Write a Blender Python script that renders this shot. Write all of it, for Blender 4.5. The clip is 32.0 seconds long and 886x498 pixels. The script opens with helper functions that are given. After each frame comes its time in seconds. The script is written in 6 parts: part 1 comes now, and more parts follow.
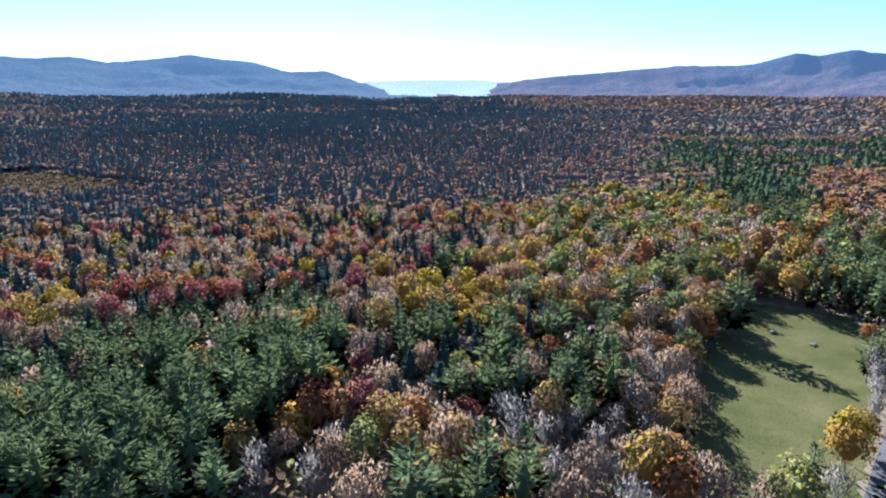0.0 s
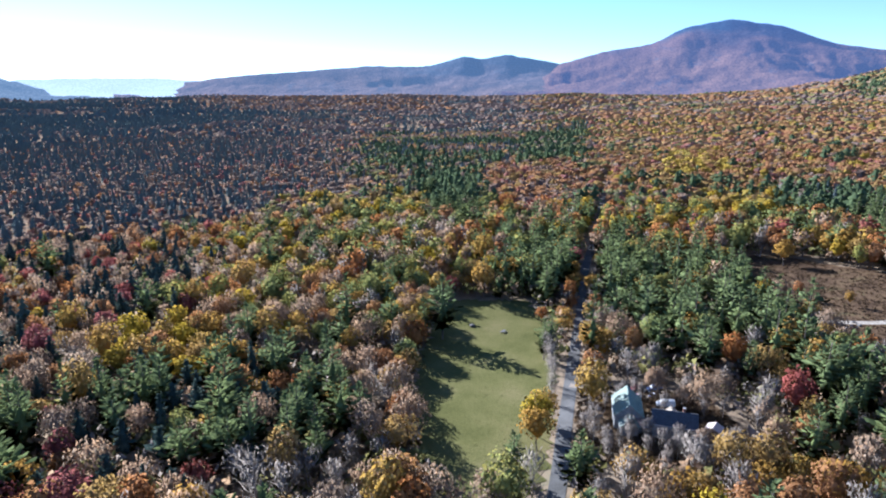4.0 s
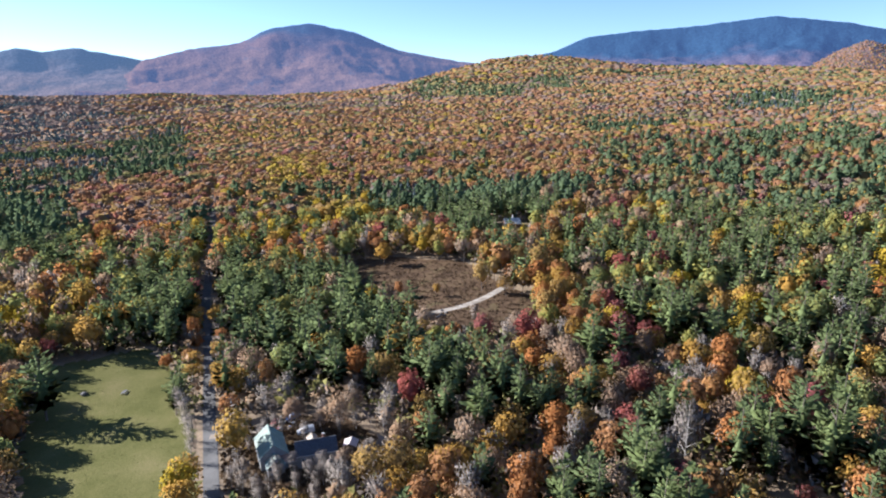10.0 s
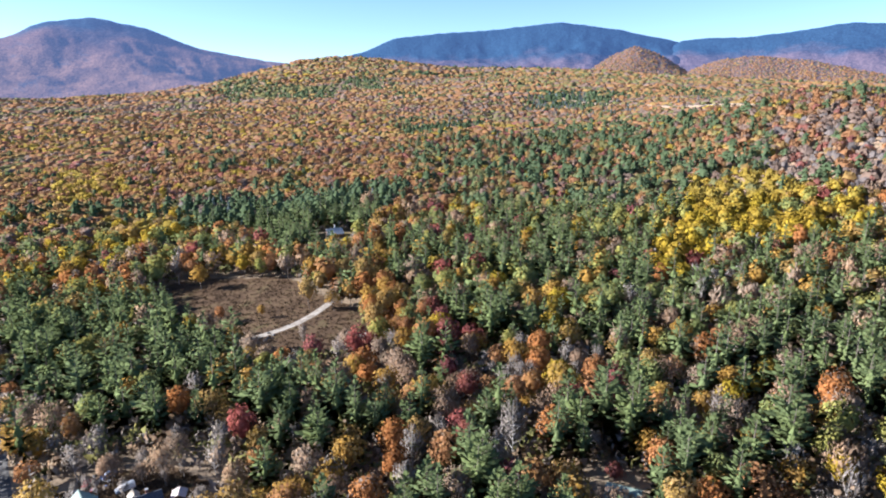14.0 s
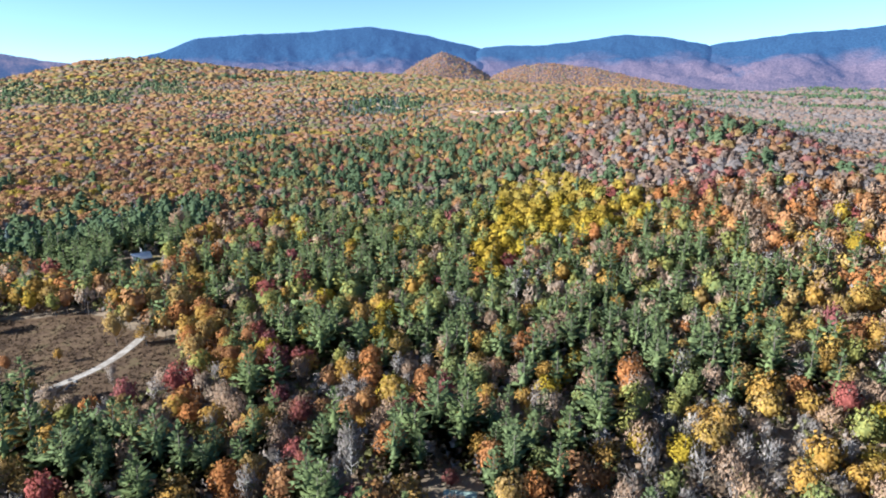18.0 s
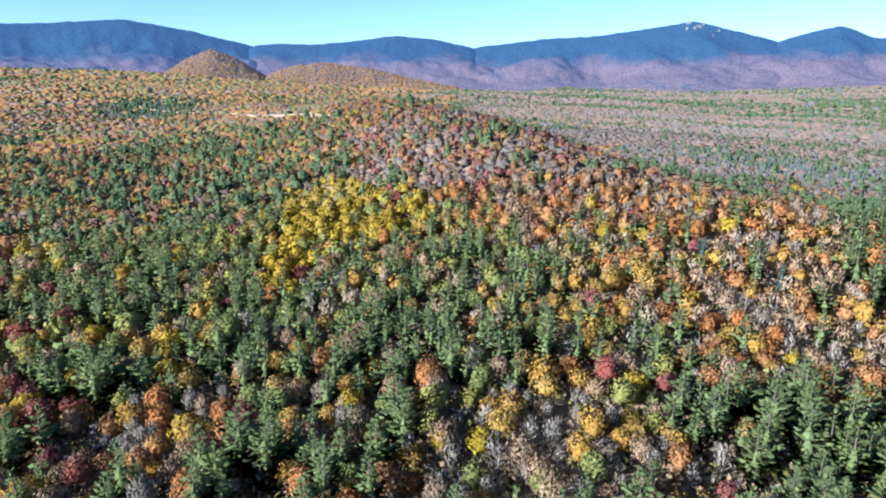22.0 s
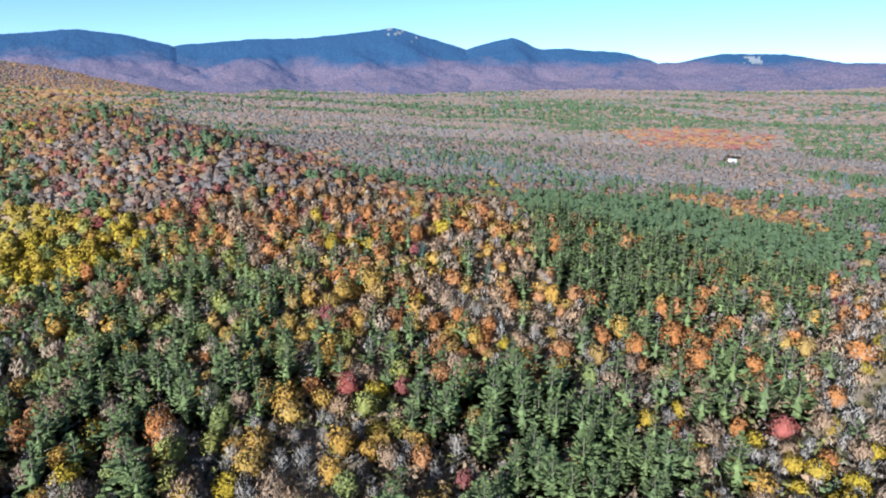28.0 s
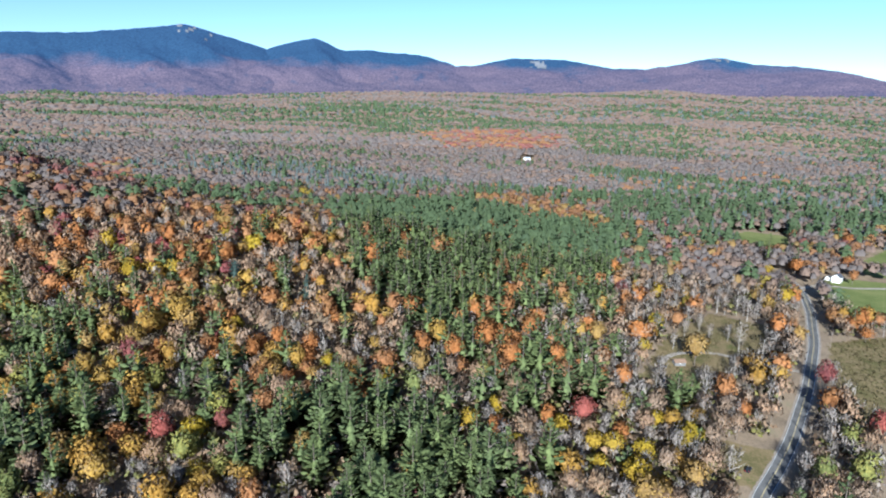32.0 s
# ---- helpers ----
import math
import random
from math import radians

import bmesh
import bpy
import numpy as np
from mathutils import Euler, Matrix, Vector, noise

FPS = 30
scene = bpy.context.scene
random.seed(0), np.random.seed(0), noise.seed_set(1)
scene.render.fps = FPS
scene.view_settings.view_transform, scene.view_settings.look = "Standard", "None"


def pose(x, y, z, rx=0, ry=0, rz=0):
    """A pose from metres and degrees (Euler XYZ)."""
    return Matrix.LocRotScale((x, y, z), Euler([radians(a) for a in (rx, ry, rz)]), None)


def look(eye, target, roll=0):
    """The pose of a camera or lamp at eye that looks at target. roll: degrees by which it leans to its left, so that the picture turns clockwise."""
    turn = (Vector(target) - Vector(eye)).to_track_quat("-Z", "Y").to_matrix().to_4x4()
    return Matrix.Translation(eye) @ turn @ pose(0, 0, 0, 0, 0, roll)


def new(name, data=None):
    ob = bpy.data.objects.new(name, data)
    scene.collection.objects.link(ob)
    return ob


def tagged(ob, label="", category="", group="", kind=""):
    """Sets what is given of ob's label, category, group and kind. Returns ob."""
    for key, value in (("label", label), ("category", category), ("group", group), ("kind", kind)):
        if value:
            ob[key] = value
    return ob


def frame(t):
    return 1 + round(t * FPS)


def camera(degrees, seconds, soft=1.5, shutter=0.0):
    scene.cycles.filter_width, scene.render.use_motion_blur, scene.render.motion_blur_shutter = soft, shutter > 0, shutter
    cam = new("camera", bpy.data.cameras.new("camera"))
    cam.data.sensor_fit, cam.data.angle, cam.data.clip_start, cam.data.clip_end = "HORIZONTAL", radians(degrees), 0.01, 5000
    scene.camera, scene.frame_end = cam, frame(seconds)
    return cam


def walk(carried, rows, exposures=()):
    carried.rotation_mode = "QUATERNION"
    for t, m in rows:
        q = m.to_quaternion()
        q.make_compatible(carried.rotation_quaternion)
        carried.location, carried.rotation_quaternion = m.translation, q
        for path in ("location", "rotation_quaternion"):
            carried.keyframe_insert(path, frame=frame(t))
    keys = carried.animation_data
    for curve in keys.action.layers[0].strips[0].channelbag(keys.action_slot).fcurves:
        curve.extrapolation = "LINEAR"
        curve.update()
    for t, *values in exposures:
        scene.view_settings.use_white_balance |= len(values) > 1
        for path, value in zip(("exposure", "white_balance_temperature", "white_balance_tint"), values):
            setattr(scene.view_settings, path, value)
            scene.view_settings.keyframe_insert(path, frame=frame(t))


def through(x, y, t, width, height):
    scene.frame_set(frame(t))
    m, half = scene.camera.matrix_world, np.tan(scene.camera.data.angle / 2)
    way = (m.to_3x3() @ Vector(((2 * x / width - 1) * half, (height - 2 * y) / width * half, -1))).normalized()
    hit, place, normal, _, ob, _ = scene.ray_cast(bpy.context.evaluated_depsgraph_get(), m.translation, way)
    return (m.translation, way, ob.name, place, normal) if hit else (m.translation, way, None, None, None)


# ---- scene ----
cam = camera(70.28, 32.0, soft=2.05)
# seconds, height, heading clockwise from north, tilt, roll (degrees): a drone that climbs straight up while it turns
ROWS = [
    (0, 90.0, 5.63, -13.68, 0.35), (0.5, 91.5, 8.96, -13.70, 0.31), (1, 92.9, 12.44, -13.71, 0.31), (1.5, 94.3, 15.86, -13.72, 0.23),
    (2, 95.8, 19.06, -13.76, 0.15), (2.5, 97.2, 22.25, -13.78, 0.18), (3, 98.7, 25.56, -13.81, 0.26), (3.5, 100.1, 28.82, -13.81, 0.11),
    (5.5, 105.5, 40.97, -13.90, 0.08), (6, 106.8, 43.99, -13.94, 0.05), (6.5, 108.0, 47.05, -13.98, 0.06), (7, 109.3, 50.04, -14.02, 0.10),
    (7.5, 110.5, 53.03, -14.02, 0.13), (8, 111.7, 55.64, -14.03, 0.13), (8.5, 112.9, 58.32, -14.02, 0.12), (9, 114.1, 61.10, -14.05, 0.06),
    (9.5, 115.2, 63.91, -14.02, 0.13), (10, 116.3, 66.73, -14.04, 0.14), (10.5, 117.3, 69.56, -14.07, 0.14), (11, 118.3, 71.84, -14.08, 0.28),
    (11.5, 119.2, 73.87, -14.11, 0.25), (12, 120.2, 75.79, -14.10, 0.15), (12.5, 121.1, 77.66, -14.08, 0.03), (13, 122.0, 79.48, -14.11, -0.04),
    (13.5, 122.9, 81.28, -14.11, -0.11), (15.5, 126.2, 88.97, -14.07, -0.02), (16, 127.0, 91.08, -14.03, -0.04), (16.5, 127.8, 93.17, -14.00, -0.06),
    (17, 128.7, 95.19, -13.96, -0.02), (17.5, 129.6, 97.23, -13.96, -0.07), (18, 130.4, 99.45, -13.92, -0.06), (18.5, 131.3, 102.08, -13.93, -0.08),
    (19, 132.2, 104.59, -13.94, -0.12), (19.5, 133.0, 107.11, -13.93, -0.10), (20, 133.8, 109.44, -13.95, -0.04), (20.5, 134.6, 111.84, -13.96, -0.08),
    (21, 135.4, 114.19, -14.02, -0.13), (21.5, 136.2, 116.51, -14.05, -0.07), (22, 137.0, 118.81, -14.07, -0.08), (22.5, 137.8, 120.95, -14.09, -0.03),
    (23, 138.5, 123.03, -14.08, -0.03), (23.5, 139.2, 125.08, -14.11, -0.01), (24, 140.0, 127.11, -14.14, -0.05), (24.5, 140.8, 129.10, -14.14, -0.04),
    (25, 141.6, 131.18, -14.14, -0.04), (25.5, 142.4, 133.23, -14.11, 0.09), (27.5, 145.7, 141.61, -14.03, 0.18), (28, 146.5, 143.77, -14.03, 0.16),
    (28.5, 147.3, 145.89, -14.05, 0.22), (29, 148.1, 147.99, -14.01, 0.20), (29.5, 148.9, 150.14, -14.03, 0.26), (30, 149.7, 152.30, -14.02, 0.30),
    (30.5, 150.6, 154.44, -13.99, 0.32), (31, 151.4, 156.55, -13.94, 0.31), (31.5, 152.2, 158.70, -13.95, 0.34), (32, 153.0, 160.83, -13.94, 0.34),
]

def aim(z, heading, tilt, roll):
    h, p = radians(heading), radians(tilt)
    eye = Vector((0.7, 0.3, z))
    return look(eye, eye + Vector((math.sin(h) * math.cos(p), math.cos(h) * math.cos(p), math.sin(p))) * 100, roll)


walk(cam, [(t, aim(z, h, p, r)) for t, z, h, p, r in ROWS], exposures=[(0, 1.62, 5250, 11), (6, 1.7, 5600, 13), (9, 1.56, 5900, 13), (13, 1.74, 5900, 13), (19, 1.72, 5620, 6), (25, 1.58, 5480, 5), (32, 1.26, 5520, 5)])

# ---- light: low autumn sun in the north of the plan, clear sky ----
SUN_AZ, SUN_EL = -6.0, 24.0
world = bpy.data.worlds.new("sky")
scene.world = world
world.use_nodes = True
wn = world.node_tree
wn.nodes.clear()
sky = wn.nodes.new("ShaderNodeTexSky")
sky.sky_type, sky.sun_disc = "NISHITA", False
sky.sun_elevation, sky.sun_rotation = radians(SUN_EL), radians(SUN_AZ)
sky.altitude, sky.air_density, sky.dust_density, sky.ozone_density = 1200, 0.8, 0.1, 3.0
bg = wn.nodes.new("ShaderNodeBackground")
bg.inputs[1].default_value = 0.07
wo = wn.nodes.new("ShaderNodeOutputWorld")
deep = wn.nodes.new("ShaderNodeHueSaturation")
deep.inputs["Saturation"].default_value = 1.0
wn.links.new(sky.outputs[0], deep.inputs["Color"])
wn.links.new(deep.outputs[0], bg.inputs[0])
wn.links.new(bg.outputs[0], wo.inputs[0])
sun_data = bpy.data.lights.new("sun", "SUN")
sun_data.energy, sun_data.angle, sun_data.color = 5.0, radians(0.5), (1.0, 0.95, 0.87)
sun = new("sun", sun_data)
sa, se = radians(SUN_AZ), radians(SUN_EL)
sun_dir = Vector((math.sin(sa) * math.cos(se), math.cos(sa) * math.cos(se), math.sin(se)))
sun.matrix_world = look(sun_dir * 1000, (0, 0, 0))

# ---- materials ----


class Nodes:
    """A node material with a Principled shader and short helpers."""

    def __init__(self, name, rough=0.8, spec=0.2):
        self.mat = bpy.data.materials.new(name)
        self.mat.use_nodes = True
        self.t = self.mat.node_tree
        self.b = self.t.nodes["Principled BSDF"]
        self.b.inputs["Roughness"].default_value = rough
        self.b.inputs["Specular IOR Level"].default_value = spec
        self.out = self.t.nodes["Material Output"]

    def n(self, kind, **inputs):
        node = self.t.nodes.new("ShaderNode" + kind)
        for key, v in inputs.items():
            key = int(key[1:]) if key[0] == "i" and key[1:].isdigit() else key
            if isinstance(v, bpy.types.NodeSocket):
                self.t.links.new(v, node.inputs[key])
            else:
                node.inputs[key].default_value = v
        return node

    def math(self, op, a, b=0.0):
        node = self.n("Math", i0=a, i1=b)
        node.operation = op
        return node.outputs[0]

    def noise(self, scale, detail=3.0, rough=0.55, vec=None):
        node = self.n("TexNoise", Scale=scale, Detail=detail, Roughness=rough)
        if vec is not None:
            self.t.links.new(vec, node.inputs["Vector"])
        return node.outputs["Fac"]

    def ramp(self, fac, stops):
        node = self.n("ValToRGB", Fac=fac)
        e = node.color_ramp.elements
        for k, (p, c) in enumerate(stops):
            el = e[k] if k < 2 else e.new(p)
            el.position, el.color = p, (*c, 1)
        return node.outputs[0]

    def mix(self, fac, a, b, kind="MIX"):
        node = self.t.nodes.new("ShaderNodeMix")
        node.data_type, node.blend_type = "RGBA", kind
        for key, v in ((0, fac), (6, a), (7, b)):
            if isinstance(v, bpy.types.NodeSocket):
                self.t.links.new(v, node.inputs[key])
            else:
                node.inputs[key].default_value = v if key == 0 else (*v, 1)
        return node.outputs[2]

    def where(self):
        return self.t.nodes.new("ShaderNodeNewGeometry").outputs["Position"]

    def color(self, c):
        if isinstance(c, bpy.types.NodeSocket):
            self.t.links.new(c, self.b.inputs["Base Color"])
        else:
            self.b.inputs["Base Color"].default_value = (*c, 1)

    def bump(self, height, strength=0.4, distance=0.1):
        node = self.n("Bump", Height=height, Strength=strength, Distance=distance)
        self.t.links.new(node.outputs[0], self.b.inputs["Normal"])


def foliage(name, stops, through=0.3, rough=0.8, vary=0.5):
    """Leaves: a hue for each tree, a lighter or darker tone for each clump, light let through."""
    m = Nodes(name, rough, 0.0)
    own = m.n("Attribute")
    own.attribute_name = "tree"
    rnd = m.math("FRACT", m.math("ADD", own.outputs["Fac"], m.n("ObjectInfo").outputs["Random"]))
    isl = m.t.nodes.new("ShaderNodeNewGeometry").outputs["Random Per Island"]
    k = len(stops)
    turned = m.math("FRACT", m.math("MULTIPLY", isl, 17.3))
    spread = m.math("ADD", m.math("MULTIPLY", rnd, 0.72), m.math("MULTIPLY", turned, 0.28))
    hue = m.ramp(spread, [(i / (k - 1), c) for i, c in enumerate(stops)])
    tone = m.math("ADD", m.math("MULTIPLY", isl, vary), 1 - 0.5 * vary)
    col = m.mix(1.0, hue, m.n("CombineColor", Red=tone, Green=tone, Blue=tone).outputs[0], "MULTIPLY")
    m.color(col)
    # leaves take the light as a soft crown does: the way each spray turns is stored on the mesh
    way = m.n("Attribute")
    way.attribute_name = "puff"
    turned = m.n("VectorTransform", Vector=way.outputs["Vector"])
    turned.vector_type, turned.convert_from, turned.convert_to = "NORMAL", "OBJECT", "WORLD"
    m.t.links.new(turned.outputs[0], m.b.inputs["Normal"])
    tr = m.n("BsdfTranslucent", Color=col, Normal=turned.outputs[0])
    mx = m.n("MixShader", Fac=through, i1=m.b.outputs[0], i2=tr.outputs[0])
    m.t.links.new(mx.outputs[0], m.out.inputs["Surface"])
    return m.mat


def plain(name, c, rough=0.7, spec=0.3, metal=0.0, vary=0.15, scale=1.5):
    """A paint, metal or wood surface with stains at two scales."""
    m = Nodes(name, rough, spec)
    m.b.inputs["Metallic"].default_value = metal
    p = m.where()
    f = m.math("ADD", m.math("MULTIPLY", m.noise(scale, 4, vec=p), 0.6), m.math("MULTIPLY", m.noise(scale * 9, 3, vec=p), 0.4))
    m.color(m.ramp(f, [(0.25, tuple(v * (1 - 2 * vary) for v in c)), (0.75, tuple(min(1, v * (1 + 2 * vary)) for v in c))]))
    return m.mat


def speckled(name, stops, small, large, rough=0.95, relief=0.3):
    """Ground cover: patches and grain."""
    m = Nodes(name, rough, 0.0)
    p = m.where()
    f = m.math("ADD", m.math("MULTIPLY", m.noise(large, 5, 0.6, p), 0.62), m.math("MULTIPLY", m.noise(small, 4, 0.65, p), 0.38))
    m.color(m.ramp(f, [(0.36 + 0.28 * i / (len(stops) - 1), c) for i, c in enumerate(stops)]))
    m.bump(m.noise(small, 4, 0.7, p), 0.7, relief)
    return m.mat


BARK = speckled("bark", [(0.11, 0.09, 0.075), (0.21, 0.175, 0.15)], 6, 0.6, relief=0.05)
GREY_BARK = speckled("grey_bark", [(0.25, 0.23, 0.215), (0.46, 0.43, 0.40)], 5, 0.3, relief=0.03)
LEAVES = {
    "pine": foliage("pine_needles", [(0.112, 0.142, 0.062), (0.146, 0.180, 0.070), (0.124, 0.158, 0.072), (0.162, 0.196, 0.078)], 0.15, vary=0.3),
    "spruce": foliage("spruce_needles", [(0.070, 0.102, 0.092), (0.090, 0.124, 0.104), (0.080, 0.112, 0.100)], 0.4),
    "yellow": foliage("yellow_leaves", [(0.33, 0.245, 0.035), (0.41, 0.295, 0.035), (0.37, 0.245, 0.04), (0.31, 0.265, 0.06)], 0.3),
    "gold": foliage("golden_leaves", [(0.36, 0.225, 0.07), (0.42, 0.24, 0.05), (0.34, 0.23, 0.10), (0.43, 0.275, 0.06), (0.38, 0.21, 0.07)], 0.3),
    "orange": foliage("orange_leaves", [(0.35, 0.15, 0.06), (0.41, 0.175, 0.06), (0.36, 0.19, 0.095), (0.41, 0.215, 0.07)], 0.3),
    "red": foliage("red_leaves", [(0.30, 0.09, 0.08), (0.36, 0.115, 0.09), (0.26, 0.095, 0.10), (0.37, 0.14, 0.09)], 0.38),
    "rust": foliage("rust_leaves", [(0.305, 0.222, 0.16), (0.37, 0.235, 0.148), (0.325, 0.255, 0.197), (0.39, 0.24, 0.142), (0.345, 0.275, 0.195)], 0.22, vary=0.3),
    "olive": foliage("olive_leaves", [(0.20, 0.22, 0.07), (0.30, 0.27, 0.075), (0.17, 0.205, 0.08), (0.26, 0.25, 0.08)], 0.26),
    "bare": foliage("grey_twigs", [(0.285, 0.245, 0.217), (0.345, 0.302, 0.27), (0.305, 0.252, 0.222)], 0.08, vary=0.3),
}
# woods so far that twigs, trunks and ground blend: thinner canopies, distance haze put into their greyer, cooler
# colours
HAZED_LEAVES = dict(LEAVES)
HAZED_LEAVES["bare"] = foliage("far_grey_woods", [(0.25, 0.212, 0.195), (0.285, 0.243, 0.222), (0.26, 0.213, 0.20)], 0.32, vary=0.22)
HAZED_LEAVES["rust"] = foliage("far_rust_woods", [(0.25, 0.185, 0.155), (0.295, 0.205, 0.155), (0.26, 0.20, 0.17)], 0.22, vary=0.22)
HAZED_LEAVES["gold"] = foliage("far_golden_woods", [(0.40, 0.27, 0.115), (0.46, 0.295, 0.11), (0.39, 0.28, 0.14)], 0.36, vary=0.22)
HAZED_LEAVES["orange"] = foliage("far_orange_woods", [(0.40, 0.215, 0.115), (0.46, 0.235, 0.11), (0.40, 0.24, 0.145)], 0.36, vary=0.22)
HAZED_LEAVES["red"] = foliage("far_red_woods", [(0.36, 0.15, 0.13), (0.40, 0.17, 0.13), (0.33, 0.16, 0.15)], 0.36, vary=0.22)
HAZED_LEAVES["yellow"] = foliage("far_yellow_woods", [(0.45, 0.33, 0.08), (0.52, 0.37, 0.07), (0.42, 0.34, 0.10)], 0.38, vary=0.22)
HAZED_LEAVES["olive"] = foliage("far_olive_woods", [(0.25, 0.25, 0.11), (0.31, 0.28, 0.115), (0.22, 0.24, 0.12)], 0.36, vary=0.22)
HAZED_LEAVES["spruce"] = foliage("far_spruce_woods", [(0.155, 0.195, 0.194), (0.175, 0.215, 0.208), (0.163, 0.203, 0.20)], 0.34, vary=0.22)
HAZED_LEAVES["pine"] = foliage("far_pine_woods", [(0.108, 0.152, 0.080), (0.132, 0.178, 0.088), (0.118, 0.162, 0.090)], 0.32, vary=0.22)
CANOPY = speckled("twig_canopy", [(0.18, 0.15, 0.105), (0.25, 0.178, 0.128), (0.31, 0.212, 0.138), (0.24, 0.205, 0.12)], 0.16, 0.02, relief=1.5)
FLOOR = speckled("leaf_litter", [(0.15, 0.117, 0.085), (0.215, 0.165, 0.117), (0.285, 0.215, 0.148), (0.235, 0.20, 0.13)], 0.9, 0.05)
GRASS = speckled("meadow_grass", [(0.078, 0.080, 0.030), (0.102, 0.102, 0.038), (0.130, 0.123, 0.050), (0.165, 0.145, 0.068)], 1.6, 0.045)
HEATH = speckled("brown_scrub", [(0.050, 0.034, 0.024), (0.082, 0.054, 0.036), (0.12, 0.08, 0.05), (0.10, 0.088, 0.044)], 1.1, 0.09)
HAY = speckled("dry_field", [(0.085, 0.085, 0.032), (0.15, 0.125, 0.06), (0.23, 0.17, 0.095), (0.115, 0.12, 0.045)], 0.8, 0.06)
LAWN = speckled("green_field", [(0.11, 0.135, 0.045), (0.16, 0.18, 0.065), (0.22, 0.215, 0.09)], 1.2, 0.03)
SAND = speckled("pale_sand", [(0.20, 0.165, 0.13), (0.32, 0.28, 0.235), (0.42, 0.38, 0.33)], 1.2, 0.3, relief=0.05)
ASPHALT = speckled("old_asphalt", [(0.09, 0.088, 0.086), (0.13, 0.127, 0.124), (0.17, 0.165, 0.16)], 2.5, 0.12, relief=0.02)


def distance(name, low, mid, high, zmid, haze_glow, amount):
    """Far mountain woods: hardwoods on the flanks, spruce on the tops, with blue distance haze painted on as a faint
    glow.
    """
    m = Nodes(name, 1.0, 0.0)
    p = m.where()
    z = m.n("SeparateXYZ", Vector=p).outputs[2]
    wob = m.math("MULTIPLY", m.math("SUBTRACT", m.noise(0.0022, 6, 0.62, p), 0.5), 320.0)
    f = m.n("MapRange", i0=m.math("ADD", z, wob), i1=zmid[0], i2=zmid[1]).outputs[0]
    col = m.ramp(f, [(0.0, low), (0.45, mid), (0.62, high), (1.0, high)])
    at = m.n("SeparateXYZ", Vector=p)
    round_way = m.math("MULTIPLY", m.math("ARCTAN2", at.outputs[0], at.outputs[1]), 4500.0)
    face = m.n("CombineXYZ", X=round_way, Y=m.math("MULTIPLY", at.outputs[2], 1.7)).outputs[0]
    groves = m.n("MapRange", i0=m.noise(0.006, 6, 0.7, face), i1=0.56, i2=0.66).outputs[0]
    col = m.mix(m.math("MULTIPLY", groves, 0.6), col, high)
    mott = m.math("ADD", m.math("MULTIPLY", m.noise(0.07, 4, 0.75, face), 3.0), -0.5)
    m.color(m.mix(1.0, col, m.n("CombineColor", Red=mott, Green=mott, Blue=mott).outputs[0], "MULTIPLY"))
    m.bump(m.noise(0.02, 5, 0.7, p), 0.8, 16.0)
    # even blue emission that stands in for haze over the woods
    em = m.n("Emission", Color=(*haze_glow, 1), Strength=amount)
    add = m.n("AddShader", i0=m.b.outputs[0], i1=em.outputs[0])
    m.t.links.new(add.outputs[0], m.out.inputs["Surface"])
    return m.mat


# ---- terrain ----


def bell(x, y, cx, cy, sx, sy, a):
    return a * np.exp(-(((x - cx) / sx) ** 2) / 2 - ((y - cy) / sy) ** 2 / 2)


def patches(x, y, size, seed=0):
    """Smooth random patches between 0 and 1, about size metres across."""
    x, y = np.asarray(x, float) / size, np.asarray(y, float) / size
    i, j = np.floor(x), np.floor(y)
    u, v = x - i, y - j
    u, v = u * u * (3 - 2 * u), v * v * (3 - 2 * v)

    def corner(p, q):
        h = np.sin(p * 127.1 + q * 311.7 + seed * 74.7) * 43758.5453
        return h - np.floor(h)

    return (corner(i, j) * (1 - u) + corner(i + 1, j) * u) * (1 - v) + (corner(i, j + 1) * (1 - u) + corner(i + 1, j + 1) * u) * v


def eye_height(a):
    """How high the drone has climbed when it faces a bearing."""
    return np.interp(a, [-30, 6, 44, 79, 105, 123, 144, 161, 196], [90, 90, 107, 122, 132, 138, 146, 153, 153])


def bearing(x, y):
    a = np.degrees(np.arctan2(x, y))
    return np.where(a < -120, a + 360, a)


def land(x, y):
    """Height of the ground: a valley floor in the west, a wooded hill in the east, a plain that climbs to the mountains' feet."""
    x, y = np.asarray(x, float), np.asarray(y, float)
    s = np.clip((y - 100) / 120, 0, 1)
    s = s * s * (3 - 2 * s)
    # the foot of the hill near the houses, and its crest farther off
    foot = bell(x, y, 2163, -58, 971, 803, 131) + bell(x, y, 2324, 830, 335, 423, 129) + bell(x, y, 2682, -180, 455, 155, 26)
    crest = bell(x, y, 2134, -77, 978, 861, 111) + bell(x, y, 2659, 825, 338, 354, 122) + bell(x, y, 2766, -183, 451, 158, 18)
    w = np.clip((np.hypot(x, y) - 700) / 900, 0, 1)
    w = w * w * (3 - 2 * w)
    z = -9 - 6 * s + foot + w * (crest - foot)
    z = z + bell(x, y, 736, -371, 332, 121, 78) + bell(x, y, 215, -465, 75, 85, 14)
    z = z + np.clip((np.hypot(x, y) - 900) / 900, 0, 1) * (26 * (patches(x, y, 420, 5) - 0.5) + 14 * (patches(x, y, 170, 6) - 0.5))
    return z + (0.9 + 0.08 * w) * eye_height(bearing(x, y)) * np.clip((np.hypot(x, y) - 1000) / 2300, 0, 1) ** 1.25


def height(x, y):
    return float(land(x, y))


